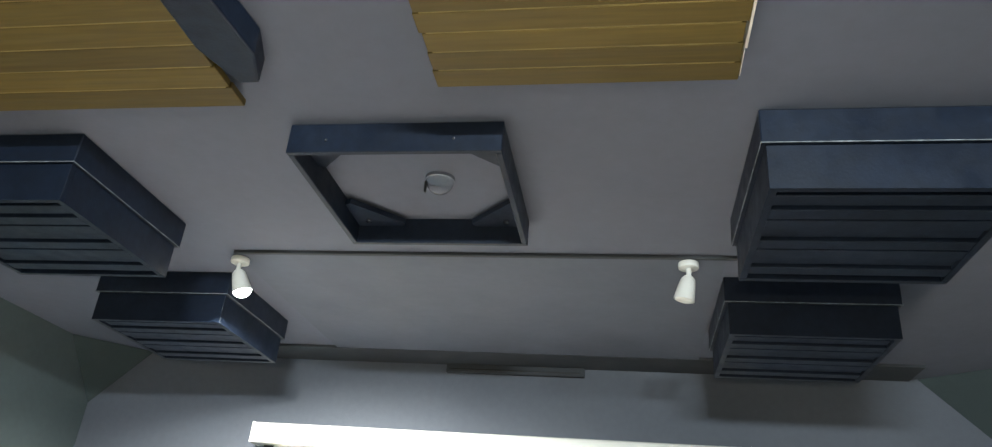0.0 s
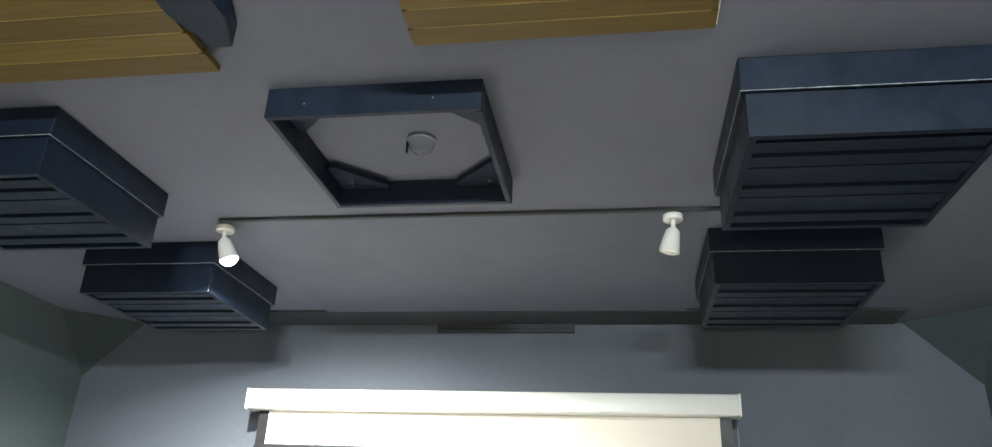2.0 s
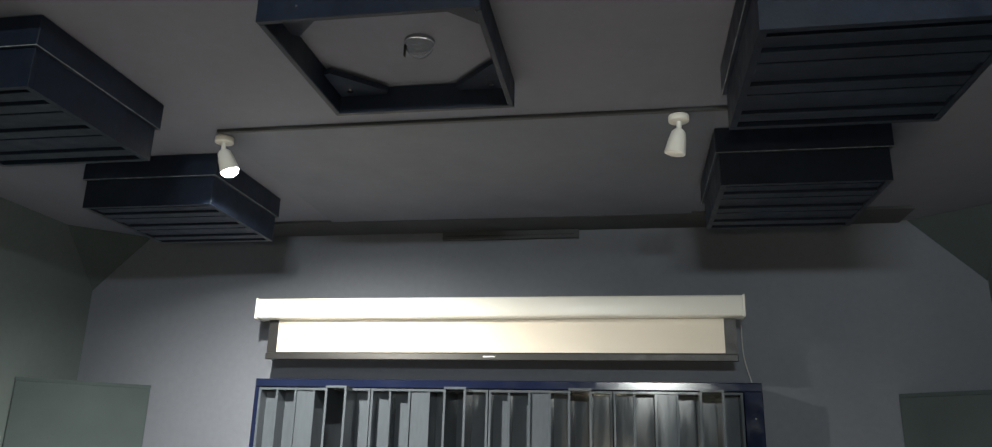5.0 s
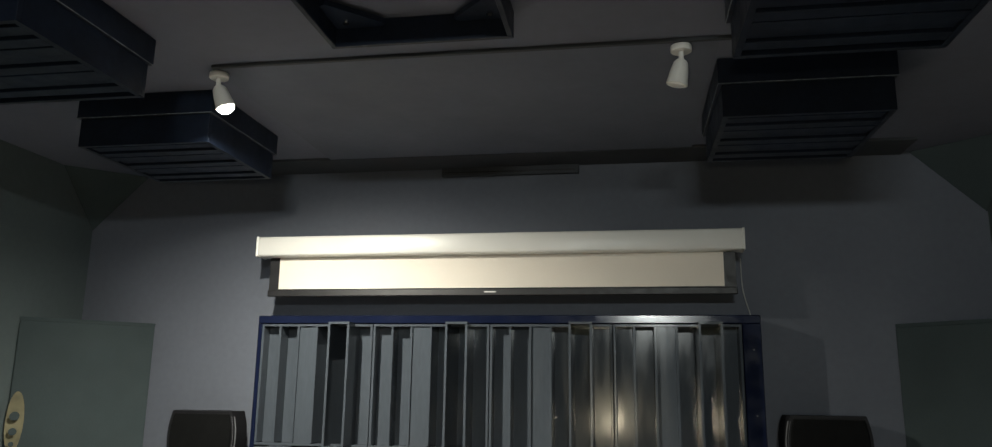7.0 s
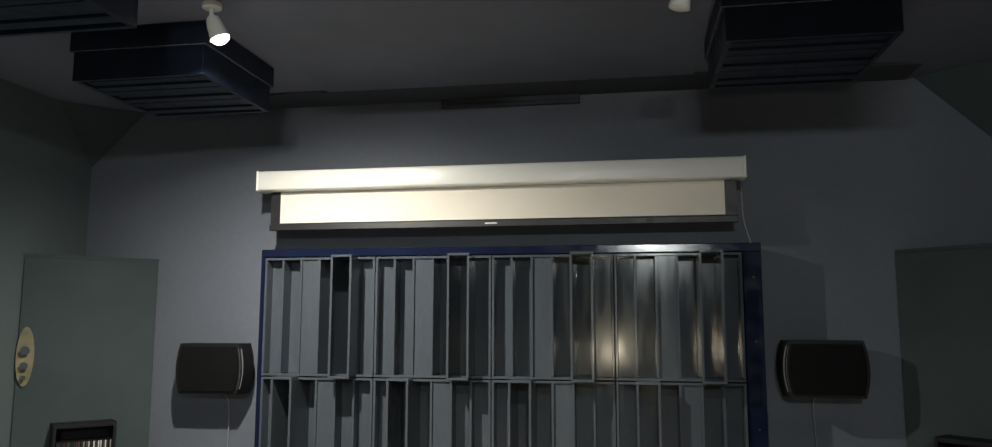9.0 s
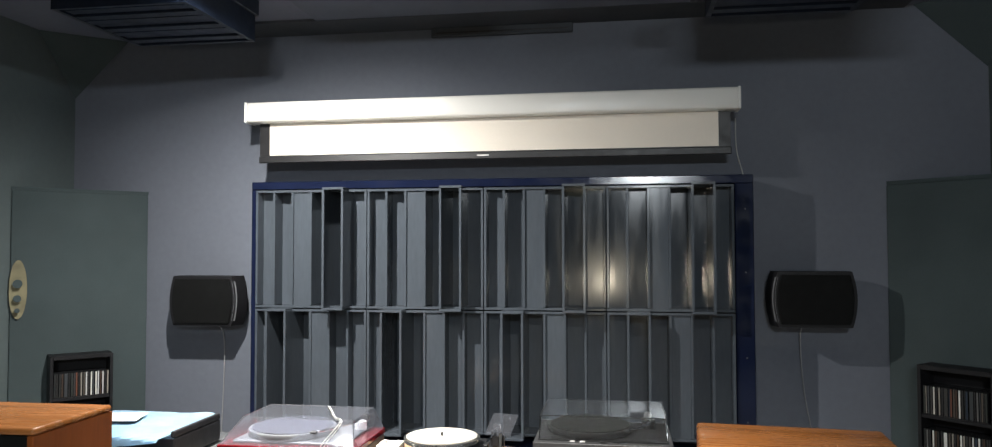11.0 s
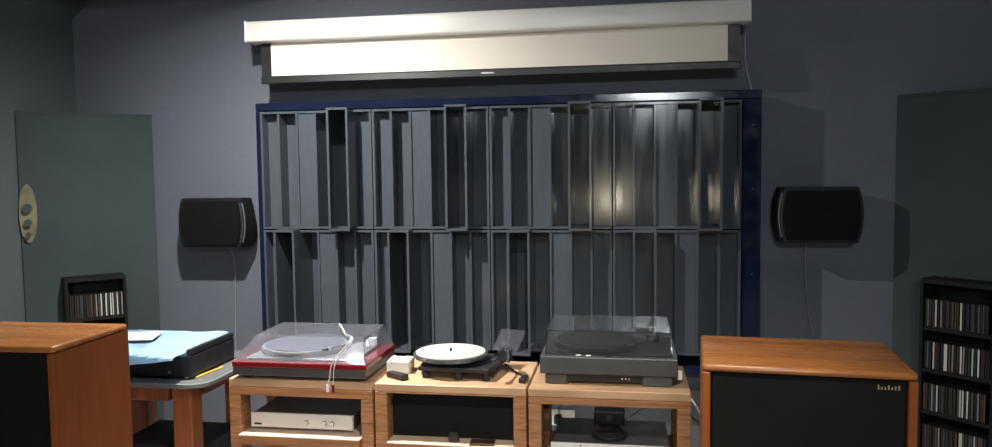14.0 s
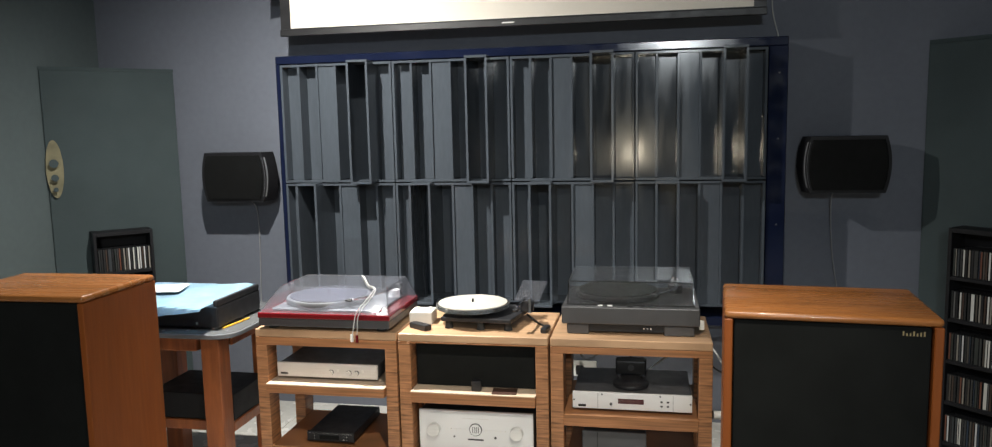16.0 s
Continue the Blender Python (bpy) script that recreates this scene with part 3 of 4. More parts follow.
rack(-0.821, -0.249, 0.718, [(0.573, 0.036, 0.026), (0.318, 0.036, 0.0), (0.09, 0.036, 0.0)], "striped zebra wood rack with open shelves under a turntable")
rack(-0.247, 0.317, 0.745, [(0.566, 0.042, 0.018), (0.312, 0.036, 0.0), (0.09, 0.036, 0.0)], "striped zebra wood rack with a black backed upper shelf")
rack(0.319, 0.886, 0.725, [(0.502, 0.042, 0.004), (0.312, 0.036, 0.0), (0.09, 0.036, 0.0)], "striped zebra wood rack with cables on its shelves")
bu = thing("black_unit", "plain black unit filling the upper shelf of a rack", "device", pose(0.035, 1.965, 0.5665))
part("body", box(-0.231, 0.231, 0.0, 0.29, 0.0, 0.166, 0.003), BLACKWOOD, bu)
part("front_panel", box(-0.226, 0.226, -0.006, -0.0005, 0.004, 0.162, 0.002), BLACKCLOTH, bu)


def turntable_lid(t, x0, x1, y0, y1, z0, z1, slope, inset, material):
    """A clear cover with thin walls: a slanted front and sides."""
    bm = bmesh.new()

    def ring(g, dz):
        return [bm.verts.new(v) for v in ((x0 + g, y0 + g, z0), (x1 - g, y0 + g, z0), (x1 - g, y1 - g, z0), (x0 + g, y1 - g, z0))], [bm.verts.new(v) for v in ((x0 + inset + g, y0 + slope + g, z1 - dz), (x1 - inset - g, y0 + slope + g, z1 - dz), (x1 - inset - g, y1 - g, z1 - dz), (x0 + inset + g, y1 - g, z1 - dz))]

    (ob_, ot), (ib, it) = ring(0, 0), ring(0.004, 0.004)
    for k in range(4):
        j = (k + 1) % 4
        bm.faces.new((ob_[k], ob_[j], ot[j], ot[k]))
        bm.faces.new((ib[k], ib[j], it[j], it[k]))
        bm.faces.new((ob_[k], ob_[j], ib[j], ib[k]))
    bm.faces.new(ot)
    bm.faces.new(it)
    bmesh.ops.recalc_face_normals(bm, faces=bm.faces)
    ob = part("lid", bm, material, t, "clear hinged plastic lid")
    ob.visible_shadow = False
    return ob


# turntable with the red band
tt = thing("turntable", "red and grey turntable with white platter under a clear lid", "turntable", pose(-0.537, 1.898, RT) @ Matrix.Scale(1.04, 4), "turntables")
for x in (-0.21, 0.21):
    for y in (0.04, 0.30):
        part("foot", cyl((x, y, 0.006), 0.02, 0.012, seg=16), RUBBER, tt)
part("plinth", box(-0.252, 0.252, 0, 0.345, 0.0125, 0.042, 0.004, 2), GREY, tt)
part("band", box(-0.254, 0.254, -0.002, 0.347, 0.0425, 0.062, 0.003, 2), RED, tt, "glossy dark red band")
# deck, platter and mat colours darkened for the lid's shade, which isn't cast
part("deck", box(-0.215, 0.20, 0.035, 0.33, 0.0625, 0.072, 0.003), PALEGREY, tt, "pale grey deck")
part("platter", cyl((-0.050, 0.185, 0.084), 0.160, 0.022, seg=56, bevel=0.004), PALEGREY, tt, smooth=True)
part("mat", cyl((-0.050, 0.185, 0.0965), 0.146, 0.002, seg=56), LAVENDER, tt, smooth=True)
part("spindle", cyl((-0.050, 0.185, 0.104), 0.004, 0.014, seg=12), CHROME, tt)
arm = part("tonearm", cyl((0.18, 0.27, 0.085), 0.022, 0.03, seg=20), SATIN, tt)
tube("arm_tube", [(0.18, 0.27, 0.105), (0.165, 0.18, 0.107), (0.12, 0.09, 0.104), (0.085, 0.07, 0.102)], 0.005, CHROME, arm)
part("counterweight", cyl((0.186, 0.305, 0.105), 0.016, 0.03, "y", 18), GREY, arm)
part("headshell", box(0.068, 0.092, 0.052, 0.078, 0.098, 0.106, 0.002), BLACK, arm)
turntable_lid(tt, -0.25, 0.25, 0.004, 0.342, 0.0625, 0.140, 0.10, 0.04, ACRYLIC)
for x in (-0.17, 0.17):
    part("hinge", box(x - 0.015, x + 0.015, 0.345, 0.362, 0.045, 0.085, 0.003), BLACK, tt)

# signal leads left hanging over its lid
leads = thing("signal_leads", "pair of thin white signal leads hanging over a lid", "cable", pose(-0.42, 1.91, RT))
tube("lead", [(0.035, 0.10, 0.140), (0.020, 0.085, 0.170), (0.014, 0.07, 0.200), (0.030, 0.055, 0.190), (0.050, 0.04, 0.168), (0.080, 0.02, 0.164), (0.072, 0.0, 0.140), (0.020, -0.014, 0.075), (0.006, -0.018, 0.012), (0.000, -0.018, -0.010)], 0.0019, CABLE, leads)
tube("lead", [(0.045, 0.10, 0.140), (0.028, 0.08, 0.172), (0.022, 0.066, 0.198), (0.038, 0.05, 0.186), (0.058, 0.036, 0.164), (0.086, 0.018, 0.160), (0.078, -0.004, 0.134), (0.030, -0.016, 0.070), (0.022, -0.018, 0.010), (0.019, -0.018, -0.010)], 0.0017, CABLE, leads)
part("white_plug", cyl((-0.001, -0.018, -0.022), 0.0055, 0.028, seg=12), WHITE, leads)
part("red_plug", cyl((0.019, -0.018, -0.024), 0.0055, 0.028, seg=12), RED, leads, "red plug")

# open turntable with a thick white platter
tw = thing("turntable", "small open black turntable with a white mat on a clear platter", "turntable", pose(0.020, 2.09, RT), "turntables")
part("plinth", prism([(-0.12, -0.11), (0.15, -0.13), (0.20, 0.13), (-0.12, 0.12)], 0.030, 0.046, 0.003), BLACK, tw)
for x, y in ((-0.095, -0.085), (0.135, -0.10), (0.0, 0.10), (0.03, -0.10)):
    part("foot", cyl((x, y, 0.014), 0.016, 0.028, r2=0.012, seg=16), RUBBER, tw)
part("sub_platter", cyl((-0.02, 0.0, 0.052), 0.06, 0.012, seg=32), BLACK, tw)
part("platter", cyl((-0.02, 0.0, 0.0715), 0.143, 0.015, seg=64, bevel=0.002), FROST, tw, "thick frosted clear platter", True)
part("mat", cyl((-0.02, 0.0, 0.0803), 0.133, 0.0025, seg=64), OFFWHITE, tw, smooth=True)
part("spindle", cyl((-0.02, 0.0, 0.087), 0.004, 0.014, seg=12), BLACK, tw)
arm = part("tonearm", cyl((0.175, 0.07, 0.068), 0.02, 0.045, seg=20), BLACK, tw)
tube("arm_tube", [(0.175, 0.07, 0.098), (0.178, -0.05, 0.098), (0.172, -0.13, 0.092)], 0.005, CHROME, arm)
part("counterweight", cyl((0.176, 0.105, 0.098), 0.015, 0.03, "y", 18), CHROME, arm)
part("headshell", box(0.162, 0.182, -0.155, -0.125, 0.082, 0.092, 0.002), BLACK, arm)
part("rest", box(0.20, 0.212, -0.03, 0.0, 0.0465, 0.105, 0.002), CHROME, tw)
lid = part("lid", moved(box(-0.050, 0.050, -0.002, 0.002, 0, 0.115, 0.001), pose(0.190, 0.00, 0.088, -58, 0, -12)), ACRYLIC, tw, "raised clear plastic plate")
lid.visible_shadow = False
part("lid_hinge", box(0.165, 0.215, 0.002, 0.022, 0.0465, 0.087, 0.002), BLACK, tw)

psu = thing("power_supply", "small white power box with two stubs beside a turntable", "power supply", pose(-0.198, 2.083, RT))
part("body", moved(box(-0.045, 0.045, -0.046, 0.046, 0.0, 0.048, 0.004, 2), pose(0, 0, 0, 0, 0, 3)), PLASTER, psu)
for x in (-0.02, 0.03):
    part("stub", cyl((x, 0.0, 0.053), 0.006, 0.012, seg=12), WHITE, psu)
solid("remote_control", box(-0.046, 0.046, -0.017, 0.017, 0, 0.022, 0.004, 2), BLACK, "small black remote control on a rack", "remote control", pose(-0.178, 1.972, RT, 0, 0, -33))
solid("small_connector", box(-0.012, 0.012, -0.03, 0.03, 0, 0.02, 0.005, 2), BLACK, "small black connector on a rack", "connector", pose(0.295, 1.985, RT, 0, 0, -10))
tube("turntable_cable", [(0.20, 2.16, RT + 0.02), (0.25, 2.10, RT + 0.004), (0.285, 2.04, RT + 0.006), (0.292, 2.01, RT + 0.01)], 0.004, BLACKCABLE, None, "black cable beside a turntable", "cable")

# large grey direct-drive turntable
tg = thing("turntable", "wide dark grey turntable with black platter under a clear lid", "turntable", pose(0.600, 1.966, RT), "turntables")
for a, b in ((-0.225, -0.145), (0.12, 0.225)):
    part("foot", box(a, b, 0.005, 0.33, 0.0, 0.0385, 0.003), GREY, tg)
part("front_recess", box(-0.1445, 0.1195, 0.02, 0.33, 0.008, 0.0385), BLACK, tg)
for x in (0.05, 0.062, 0.074):
    part("socket", cyl((x, 0.018, 0.022), 0.003, 0.004, "y", 10), CHROME, tg)
part("plinth", box(-0.243, 0.243, -0.006, 0.352, 0.039, 0.1025, 0.004, 2), GREY, tg)
part("deck", box(-0.228, 0.228, 0.024, 0.342, 0.103, 0.1065, 0.001), DECK, tg)
for x in (-0.105, -0.07):
    part("button", box(x - 0.009, x + 0.009, 0.004, 0.016, 0.103, 0.107, 0.001), SATIN, tg, "pale button")
part("slider", box(-0.185, -0.14, 0.06, 0.068, 0.107, 0.1105, 0.001), BLACK, tg)
part("switch", box(-0.01, 0.012, 0.004, 0.018, 0.103, 0.1095, 0.002), BLACK, tg)
part("strobe_plate", box(0.035, 0.085, 0.002, 0.022, 0.103, 0.106, 0.001), CHROME, tg)
part("platter", cyl((-0.05, 0.185, 0.1185), 0.155, 0.022, seg=64, bevel=0.003), DECK, tg, smooth=True)
part("mat", cyl((-0.05, 0.185, 0.131), 0.146, 0.003, seg=64), BLACKCLOTH, tg, "black rubber mat", True)
part("spindle", cyl((-0.05, 0.185, 0.1385), 0.004, 0.014, seg=12), CHROME, tg)
arm = part("tonearm", cyl((0.165, 0.25, 0.1225), 0.026, 0.03, seg=22), DECK, tg)
tube("arm_tube", [(0.165, 0.25, 0.1425), (0.17, 0.18, 0.1445), (0.14, 0.10, 0.1425), (0.09, 0.06, 0.1385)], 0.005, CHROME, arm)
part("counterweight", cyl((0.165, 0.295, 0.1425), 0.016, 0.034, "y", 18), CHROME, arm)
part("headshell", box(0.072, 0.094, 0.042, 0.066, 0.1325, 0.1415, 0.002), BLACK, arm)
turntable_lid(tg, -0.226, 0.226, 0.030, 0.345, 0.107, 0.189, 0.006, 0.004, CLEAR)
for x in (-0.16, 0.16):
    part("hinge", box(x - 0.018, x + 0.018, 0.3525, 0.372, 0.05, 0.12, 0.003), BLACK, tg)
part("label_tag", box(0.2435, 0.262, 0.06, 0.075, 0.012, 0.045, 0.001), PAPER, tg, "small white tag")


# ---- boxes on the shelves ----
def component(name, label, category, x0, x1, y0, z0, h, depth, face, body):
    t = thing(name, label, category, pose((x0 + x1) / 2, y0, z0))
    w = (x1 - x0) / 2
    for x in (-w + 0.04, w - 0.04):
        for y in (0.04, depth - 0.04):
            part("foot", cyl((x, y, 0.005), 0.014, 0.010, seg=14), RUBBER, t)
    part("body", box(-w + 0.003, w - 0.003, 0.0085, depth, 0.0105, h - 0.004, 0.003), body, t)
    bm = box(-w, w, -0.004, 0.008, 0.010, h, 0.002)
    part("front_panel", bm, face, t)
    return t


a1 = component("amplifier", "slim silver amplifier with small round buttons on a shelf", "amplifier", -0.755, -0.345, 1.945, 0.573, 0.066, 0.30, SILVER, GREY)
for x, r in ((0.02, 0.008), (0.092, 0.008), (0.122, 0.008)):
    part("knob_ring", cyl((x, -0.005, 0.034), r + 0.0015, 0.003, "y", 20), GREY, a1)
    part("knob", cyl((x, -0.010, 0.034), r, 0.008, "y", 20, bevel=0.001), SILVER, a1, "small silver knob")
for x in (0.047, 0.147):
    part("key", box(x - 0.004, x + 0.004, -0.008, -0.0045, 0.036, 0.046, 0.001), WHITE, a1)
part("badge", box(-0.19, -0.16, -0.0055, -0.0045, 0.020, 0.027), BLACK, a1, "black maker's badge")
a2 = component("amplifier", "large silver amplifier with two round knobs and an engraved badge", "amplifier", -0.182, 0.252, 1.935, 0.312, 0.170, 0.34, SATIN, BLACK)
for x in (-0.158, 0.157):
    part("knob", cyl((x, -0.017, 0.098), 0.024, 0.026, "y", 32, bevel=0.003), SILVER, a2, "silver round knob", True)
part("badge_ring", cyl((0, -0.0055, 0.100), 0.024, 0.003, "y", 32), GREY, a2, "oval engraved badge")
part("badge_face", cyl((0, -0.0066, 0.100), 0.0215, 0.003, "y", 32), SATIN, a2)
for x in (-0.010, -0.002, 0.004, 0.011):
    part("badge_stroke", box(x - 0.0012, x + 0.0012, -0.0088, -0.0083, 0.088, 0.112), GREY, a2)
for s in (-1, 1):
    for k in range(5):
        part("indicator", cyl((s * (0.040 + 0.018 * k), -0.005, 0.098), 0.003, 0.003, "y", 12), WHITE, a2, "small white lamp")
part("button", cyl((0.075, -0.0055, 0.072), 0.004, 0.004, "y", 12), BLACK, a2)
part("button", cyl((-0.082, -0.0055, 0.070), 0.003, 0.004, "y", 12), GREY, a2)
part("engraving", box(-0.03, 0.03, -0.0046, -0.0042, 0.058, 0.064), GREY, a2, "grey engraved line")
part("engraving", box(-0.05, 0.05, -0.0046, -0.0042, 0.140, 0.143), SILVER, a2, "grey engraved line")
c1 = component("cd_player", "white fronted top-loading disc player with a red display", "disc player", 0.396, 0.818, 1.945, 0.502, 0.072, 0.30, SATIN, GREY)
part("display", box(-0.048, 0.043, -0.0055, -0.0045, 0.034, 0.052), DISPLAY, c1, "dark red display")
part("badge", box(-0.19, -0.162, -0.0055, -0.0045, 0.018, 0.026), BLACK, c1, "black maker's badge")
part("power_key", cyl((-0.073, -0.006, 0.031), 0.005, 0.004, "y", 14), GREY, c1)
for x in (0.105, 0.127):
    for z in (0.030, 0.046):
        part("key", box(x - 0.004, x + 0.004, -0.006, -0.0045, z - 0.003, z + 0.003), GREY, c1)
for x, z in ((-0.205, 0.042), (0.205, 0.042), (-0.105, 0.066), (0.10, 0.066)):
    part("screw", cyl((x, -0.005, z), 0.003, 0.003, "y", 10), GREY, c1)
for x in (-0.12, 0.145):
    part("panel_seam", box(x - 0.0006, x + 0.0006, -0.0045, -0.0041, 0.012, 0.070), GREY, c1)
part("disc_cover", cyl((-0.005, 0.10, 0.076), 0.065, 0.014, seg=40, bevel=0.004), BLACK, c1, "glossy black round disc cover", True)
for x in (-0.05, 0.04):
    part("hinge", cyl((x, 0.14, 0.088), 0.008, 0.012, seg=14), CHROME, c1)
# the player's open lid, built as a box; the dial is its round hole
flap = thing("open_player_lid", "upright open lid behind the disc player, built as a small black box", "device", pose(0.60, 2.16, 0.571))
part("body", box(-0.058, 0.058, 0, 0.06, 0, 0.056, 0.006, 2), BLACK, flap)
part("dial", cyl((0.0, -0.002, 0.030), 0.012, 0.004, "y", 20), GREY, flap)
d1 = component("disc_player", "low black player with small keys on a lower shelf", "disc player", -0.642, -0.448, 1.94, 0.318, 0.050, 0.30, BLACK, BLACK)
part("tray", box(-0.045, 0.035, -0.0055, -0.0045, 0.020, 0.036), BLACKCLOTH, d1)
for x in (-0.065, 0.055, 0.068):
    for z in (0.022, 0.034):
        part("key", cyl((x, -0.0055, z), 0.003, 0.003, "y", 10), CHROME, d1)
part("stripe", box(-0.088, 0.088, -0.0055, -0.0045, 0.042, 0.045), CHROME, d1, "thin bright stripe")
u1 = component("grey_unit", "flat grey metal unit on a lower shelf", "device", 0.43, 0.66, 1.95, 0.312, 0.115, 0.28, GREY, GREY)
part("seam", box(-0.062, -0.058, -0.0055, -0.0042, 0.012, 0.113), BLACK, u1)
solid("bottle_cap_box", box(-0.018, 0.018, -0.014, 0.014, 0, 0.04, 0.004, 2), BLACK, "small black gadget on a rack shelf", "gadget", pose(0.045, 1.925, 0.566))
solid("dark_card", box(-0.045, 0.045, -0.03, 0.03, 0, 0.004), CARD, "small dark brown card on a rack shelf", "card", pose(0.150, 1.922, 0.566, 0, 0, 4))
sock = thing("wall_socket", "white double wall socket behind the rack", "wall socket", pose(0.33, YF - 0.001, 0.262))
part("plate", box(-0.07, 0.07, -0.01, 0, -0.042, 0.042, 0.003, 2), WHITE, sock)
plug = part("plug", box(-0.035, 0.005, -0.045, -0.0105, -0.025, 0.02, 0.006, 2), BLACK, sock)
tube("rack_cable", [(0.32, 3.15, 0.35), (0.38, 2.9, 0.40), (0.50, 2.6, 0.56), (0.56, 2.3, 0.70), (0.60, 2.22, 0.62)], 0.004, BLACKCABLE, None, "black power cable behind the rack", "cable")
tube("rack_cable", [(0.45, 2.5, 0.55), (0.62, 2.45, 0.66), (0.78, 2.6, 0.60), (0.98, 2.8, 0.40), (1.05, 3.1, 0.30)], 0.004, BLACKCABLE, None, "black signal cable behind the rack", "cable")
tube("rack_cable", [(0.66, 2.31, 0.54), (0.74, 2.42, 0.57), (0.90, 2.5, 0.62), (1.0, 2.2, 0.5)], 0.004, CABLE, None, "thin white cable beside the rack", "cable")
pl = thing("white_plug", "white plug on a black lead beside the loudspeaker", "plug", pose(0.905, 2.05, 0.47))
part("body", cyl((0.02, 0, 0.0), 0.016, 0.05, "x", 18, bevel=0.003), WHITE, pl, smooth=True)
part("sleeve", cyl((-0.025, 0, 0.0), 0.014, 0.04, "x", 18), BLACK, pl)
tube("lead", [(0.045, 0, 0), (0.10, 0.02, -0.05), (0.13, 0.05, -0.25), (0.12, 0.08, -0.465)], 0.005, BLACKCABLE, pl)

# ---- side table with the covered box ----
tb = thing("side_table", "red brown wooden side table with a grey rounded top", "side table", pose(-1.252, 2.16, 0))
out = []
for cx, cyy, a0 in ((0.262, -0.205, -90), (0.262, 0.185, 0), (-0.225, 0.185, 90), (-0.225, -0.205, 180)):
    for k in range(7):
        a = radians(a0 + 15 * k)
        out.append((cx + 0.085 * math.cos(a), cyy + 0.085 * math.sin(a)))
part("top", prism(out, 0.738, 0.762, 0.004), STEEL, tb, "dull grey top", True)
outer = [(x * 1.012, y * 1.014) for x, y in out]
bm = bmesh.new()
rings = [[bm.verts.new((x, y, z)) for x, y in o] for o, z in ((out, 0.7405), (outer, 0.743), (outer, 0.757), (out, 0.7595))]
for a, b in zip(rings, rings[1:] + rings[:1]):
    for k in range(len(a)):
        j = (k + 1) % len(a)
        bm.faces.new((a[k], a[j], b[j], b[k]))
bmesh.ops.recalc_face_normals(bm, faces=bm.faces)
part("edge_band", bm, PALEGREY, tb, "pale metal edge band", True)
for y0 in (-0.235, 0.195):
    part("apron", box(-0.165, 0.165, y0, y0 + 0.04, 0.673, 0.7375, 0.003), REDWOOD, tb)
for x0 in (-0.26, 0.225):
    part("apron", box(x0, x0 + 0.035, -0.13, 0.13, 0.673, 0.7375, 0.003), REDWOOD, tb)
for x0 in (-0.27, 0.185):
    for y0 in (-0.24, 0.155):
        part("leg", box(x0, x0 + 0.08, y0, y0 + 0.08, 0.0, 0.7375, 0.004), REDWOOD, tb)
part("lower_shelf", box(-0.165, 0.262, -0.155, 0.15, 0.315, 0.357, 0.003), REDWOOD, tb)
bb = thing("black_amplifier", "flat black amplifier on the lower shelf of the side table", "amplifier", pose(-1.232, 2.00, 0.3575))
part("body", box(-0.14, 0.238, 0.012, 0.30, 0.0, 0.112, 0.004), BLACKWOOD, bb)
solid("white_label", box(-0.012, 0.012, -0.001, 0.001, 0, 0.03), PAPER, "small white label on a black box", "label", pose(-1.010, 1.9985, 0.385))
cb = thing("covered_turntable", "black turntable covered with a light blue cloth on the side table", "turntable", pose(-1.215, 1.915, 0.762))
part("plinth", box(-0.235, 0.235, 0, 0.34, 0.010, 0.0945, 0.006, 2), BLACK, cb)
part("right_wall", box(0.216, 0.235, 0.001, 0.339, 0.095, 0.120, 0.006, 2), BLACK, cb)
for x in (-0.2, 0.2):
    for y in (0.03, 0.31):
        part("foot", cyl((x, y, 0.005), 0.015, 0.010, seg=14), CHROME, cb)
part("knob", cyl((0.15, -0.004, 0.03), 0.006, 0.008, "y", 14), CHROME, cb)


def cloth_sheet(x0, x1, y0, y1, z, drop, n=44, hang=0.06, seed=3):
    bm = bmesh.new()
    rows = []
    for j in range(n + 1):
        row = []
        for i in range(n + 1):
            u, v = i / n, j / n
            x = x0 + (x1 - x0) * u
            y = y0 + (y1 - y0) * v
            wv = noise.noise(Vector((x * 9, y * 9, seed))) * 0.006 + noise.noise(Vector((x * 22, y * 22, seed))) * 0.002
            zz = z + wv + 0.012 * v
            over = y0 + hang * (1 - 0.9 * u) - y
            if over > 0:
                zz = z + wv - over * drop
                y = y0 + hang * (1 - 0.9 * u) - over * 0.12 - 0.008
            row.append(bm.verts.new((x, y, zz)))
        rows.append(row)
    for a, b in zip(rows, rows[1:]):
        for k in range(n):
            bm.faces.new((a[k], a[k + 1], b[k + 1], b[k]))
    g = bmesh.ops.solidify(bm, geom=list(bm.faces), thickness=0.002)
    bmesh.ops.recalc_face_normals(bm, faces=bm.faces)
    return bm


part("cloth", cloth_sheet(-0.25, 0.214, -0.085, 0.335, 0.106, 0.95, hang=0.088), BLUECLOTH, cb, "light blue cloth draped over it", True)
part("paper", moved(box(-0.10, 0.08, -0.06, 0.06, 0, 0.003), pose(-0.10, 0.17, 0.126, 3, 0, 12)), PAPER, cb, "white sheet on the cloth")
solid("pencil", moved(cyl((0, 0, 0), 0.004, 0.17, "y", 6), pose(0, 0, 0.004)), YELLOWPEN, "yellow pencil lying on the side table", "pencil", pose(-0.968, 2.03, 0.762, 0, 0, -6))


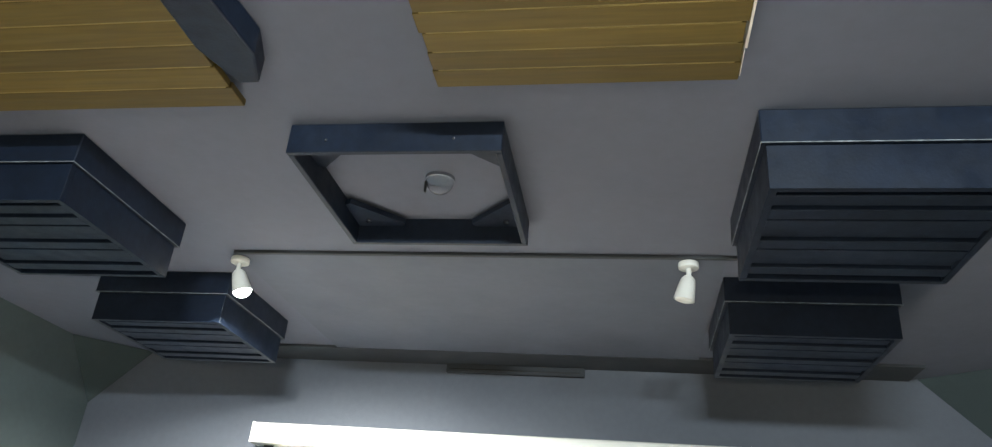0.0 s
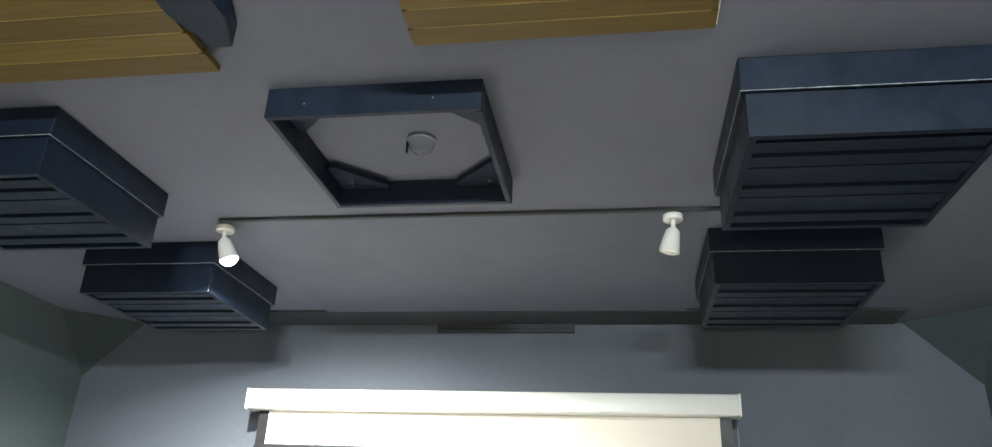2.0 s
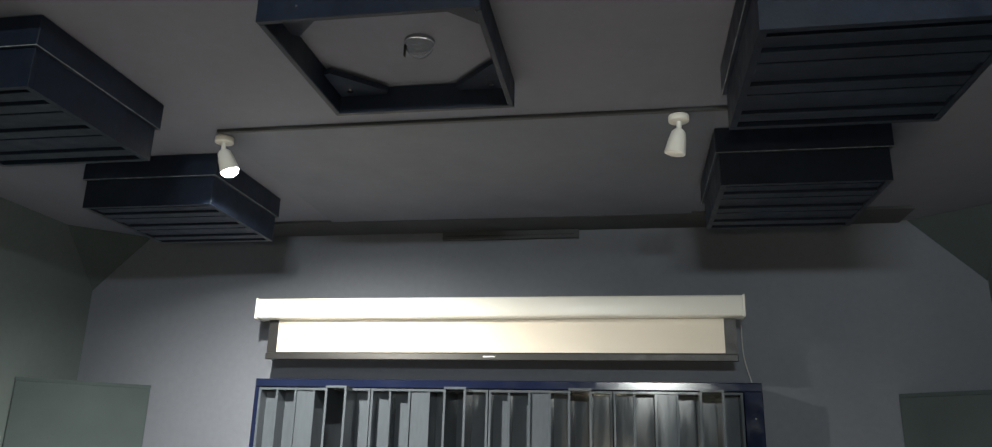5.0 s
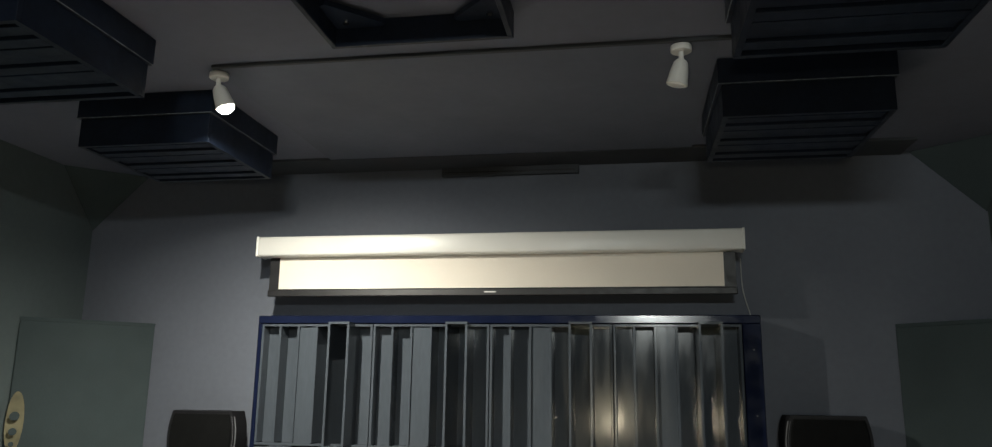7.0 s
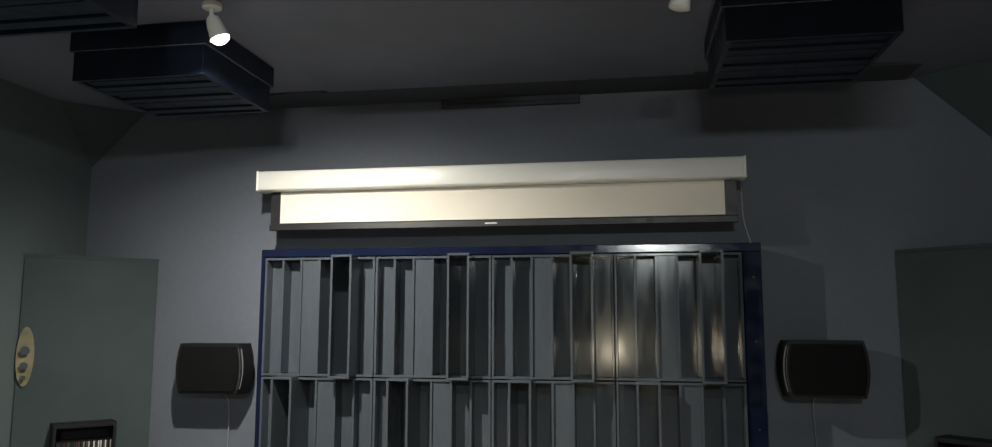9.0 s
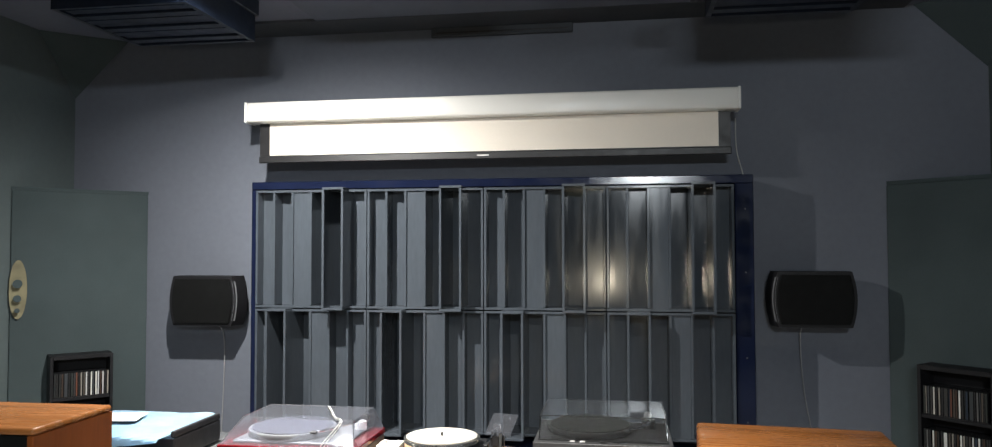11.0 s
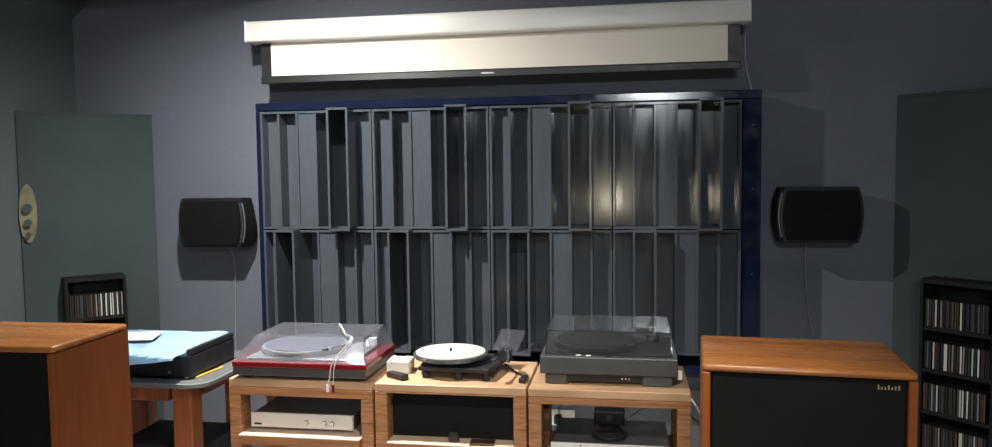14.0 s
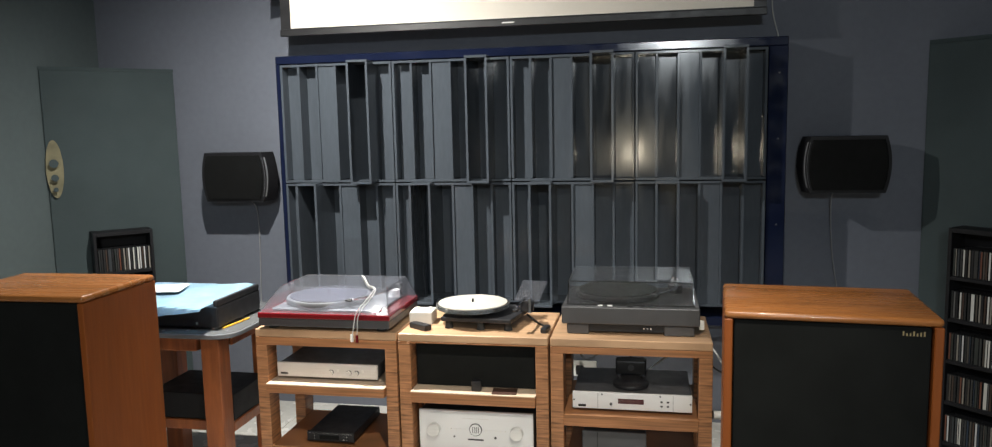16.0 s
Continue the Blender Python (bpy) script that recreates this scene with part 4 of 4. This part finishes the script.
# ---- disc shelves ----
def cd_shelf(m, w, depth, top, n, label):
    t = thing("cd_shelf", label, "shelf", m, "disc shelves")
    for a in (-w / 2, w / 2 - 0.015):
        part("side", box(a, a + 0.015, 0, depth, 0, top, 0.001), BLACKWOOD, t)
    part("back", box(-w / 2 + 0.0155, w / 2 - 0.0155, depth - 0.008, depth, 0, top - 0.002), BLACKWOOD, t)
    part("top", box(-w / 2 + 0.0155, w / 2 - 0.0155, 0, depth - 0.0085, top - 0.02, top, 0.001), BLACKWOOD, t)
    for k in range(n):
        z = top - 0.213 - 0.189 * k
        if z > 0:
            part("shelf_board", box(-w / 2 + 0.0155, w / 2 - 0.0155, 0.002, depth - 0.0085, z - 0.016, z, 0.001), BLACKWOOD, t)
    return t


SHELF_R, SHELF_L = pose(2.065, 2.805, 0, 0, 0, -45), pose(-2.07, 2.855, 0, 0, 0, 45)
cd_shelf(SHELF_R, 0.31, 0.13, 1.050, 5, "tall black shelf full of discs before the corner")
cd_shelf(SHELF_L, 0.29, 0.13, 1.022, 5, "black shelf with a row of discs before the corner")
CASES = []
for wd in (0.0098, 0.0103, 0.0052, 0.020):
    me = mesh_of("cd_case", bx(box(-wd / 2, wd / 2, 0.0006, 0.11, 0, 0.124), -wd * 0.33, wd * 0.33, 0, 0.0005, 0.003, 0.121), CASE)
    me.materials.append(SPINES)
    for f in me.polygons[6:]:
        f.material_index = 1
    CASES.append(me)


def cd_row(m, x0, x1, z, rng, fill=1.0):
    x = x0
    while x < x0 + (x1 - x0) * fill:
        k = rng.choices((0, 1, 2, 3), (5, 5, 2, 0.6))[0]
        wd = (0.0098, 0.0103, 0.0052, 0.020)[k]
        ob = new("cd_case", CASES[k])
        lean = rng.uniform(-0.6, 0.6)
        ob.matrix_world = m @ pose(x + wd / 2, 0.006 + rng.uniform(0, 0.006), z + 0.0005, 0, lean * 0.5, 0)
        tagged(ob, "slim disc case with a printed spine on a black shelf", "disc case", "discs on the shelves")
        x += wd + rng.uniform(0.0004, 0.0022)


rng = random.Random(5)
for k in range(5):
    cd_row(SHELF_R, -0.136, 0.126, 1.050 - 0.213 - 0.189 * k, rng, rng.uniform(0.96, 1.0))
for k in range(2):
    cd_row(SHELF_L, -0.126, 0.120, 1.022 - 0.213 - 0.189 * k, rng, 0.99)

# ---- warm glow on the corner absorber, built as a pale plate ----
pq = thing("wall_glow_plate", "warm glow near the corner, built as a pale half-round plate with dark blobs", "wall ornament", pose(-2.366, 2.755, 1.36, 0, 0, 45))
bm = bmesh.new()
ring = [bm.verts.new((0.040 * math.cos(a), -0.004, 0.15 * math.sin(a))) for a in [k * math.tau / 36 for k in range(36)]]
f = bm.faces.new(ring)
g = bmesh.ops.extrude_face_region(bm, geom=[f])
bmesh.ops.translate(bm, vec=(0, -0.012, 0), verts=[v for v in g["geom"] if isinstance(v, bmesh.types.BMVert)])
bmesh.ops.recalc_face_normals(bm, faces=bm.faces)
part("plate", bm, GLOWCREAM, pq)
# round shadows within the glow, built as dark knobs
for z, r in ((0.03, 0.022), (-0.045, 0.018), (-0.105, 0.012)):
    part("knob", cyl((-0.005, -0.030, z), r, 0.028, "y", 20, r2=r * 0.7), FABRIC, pq, "round shadow in the glow, built as a dark knob", True)

# ---- floor tiles ----
TILE_MESH = mesh_of("tile", box(-0.2985, 0.2985, -0.2985, 0.2985, -0.012, 0.0, 0.0015), TILE)
for i in range(8):
    for j in range(11):
        ob = new("tile", TILE_MESH)
        ob.location = (-2.1 + 0.6 * i, -3.0 + 0.6 * j, 0)
        ob.parent = floor
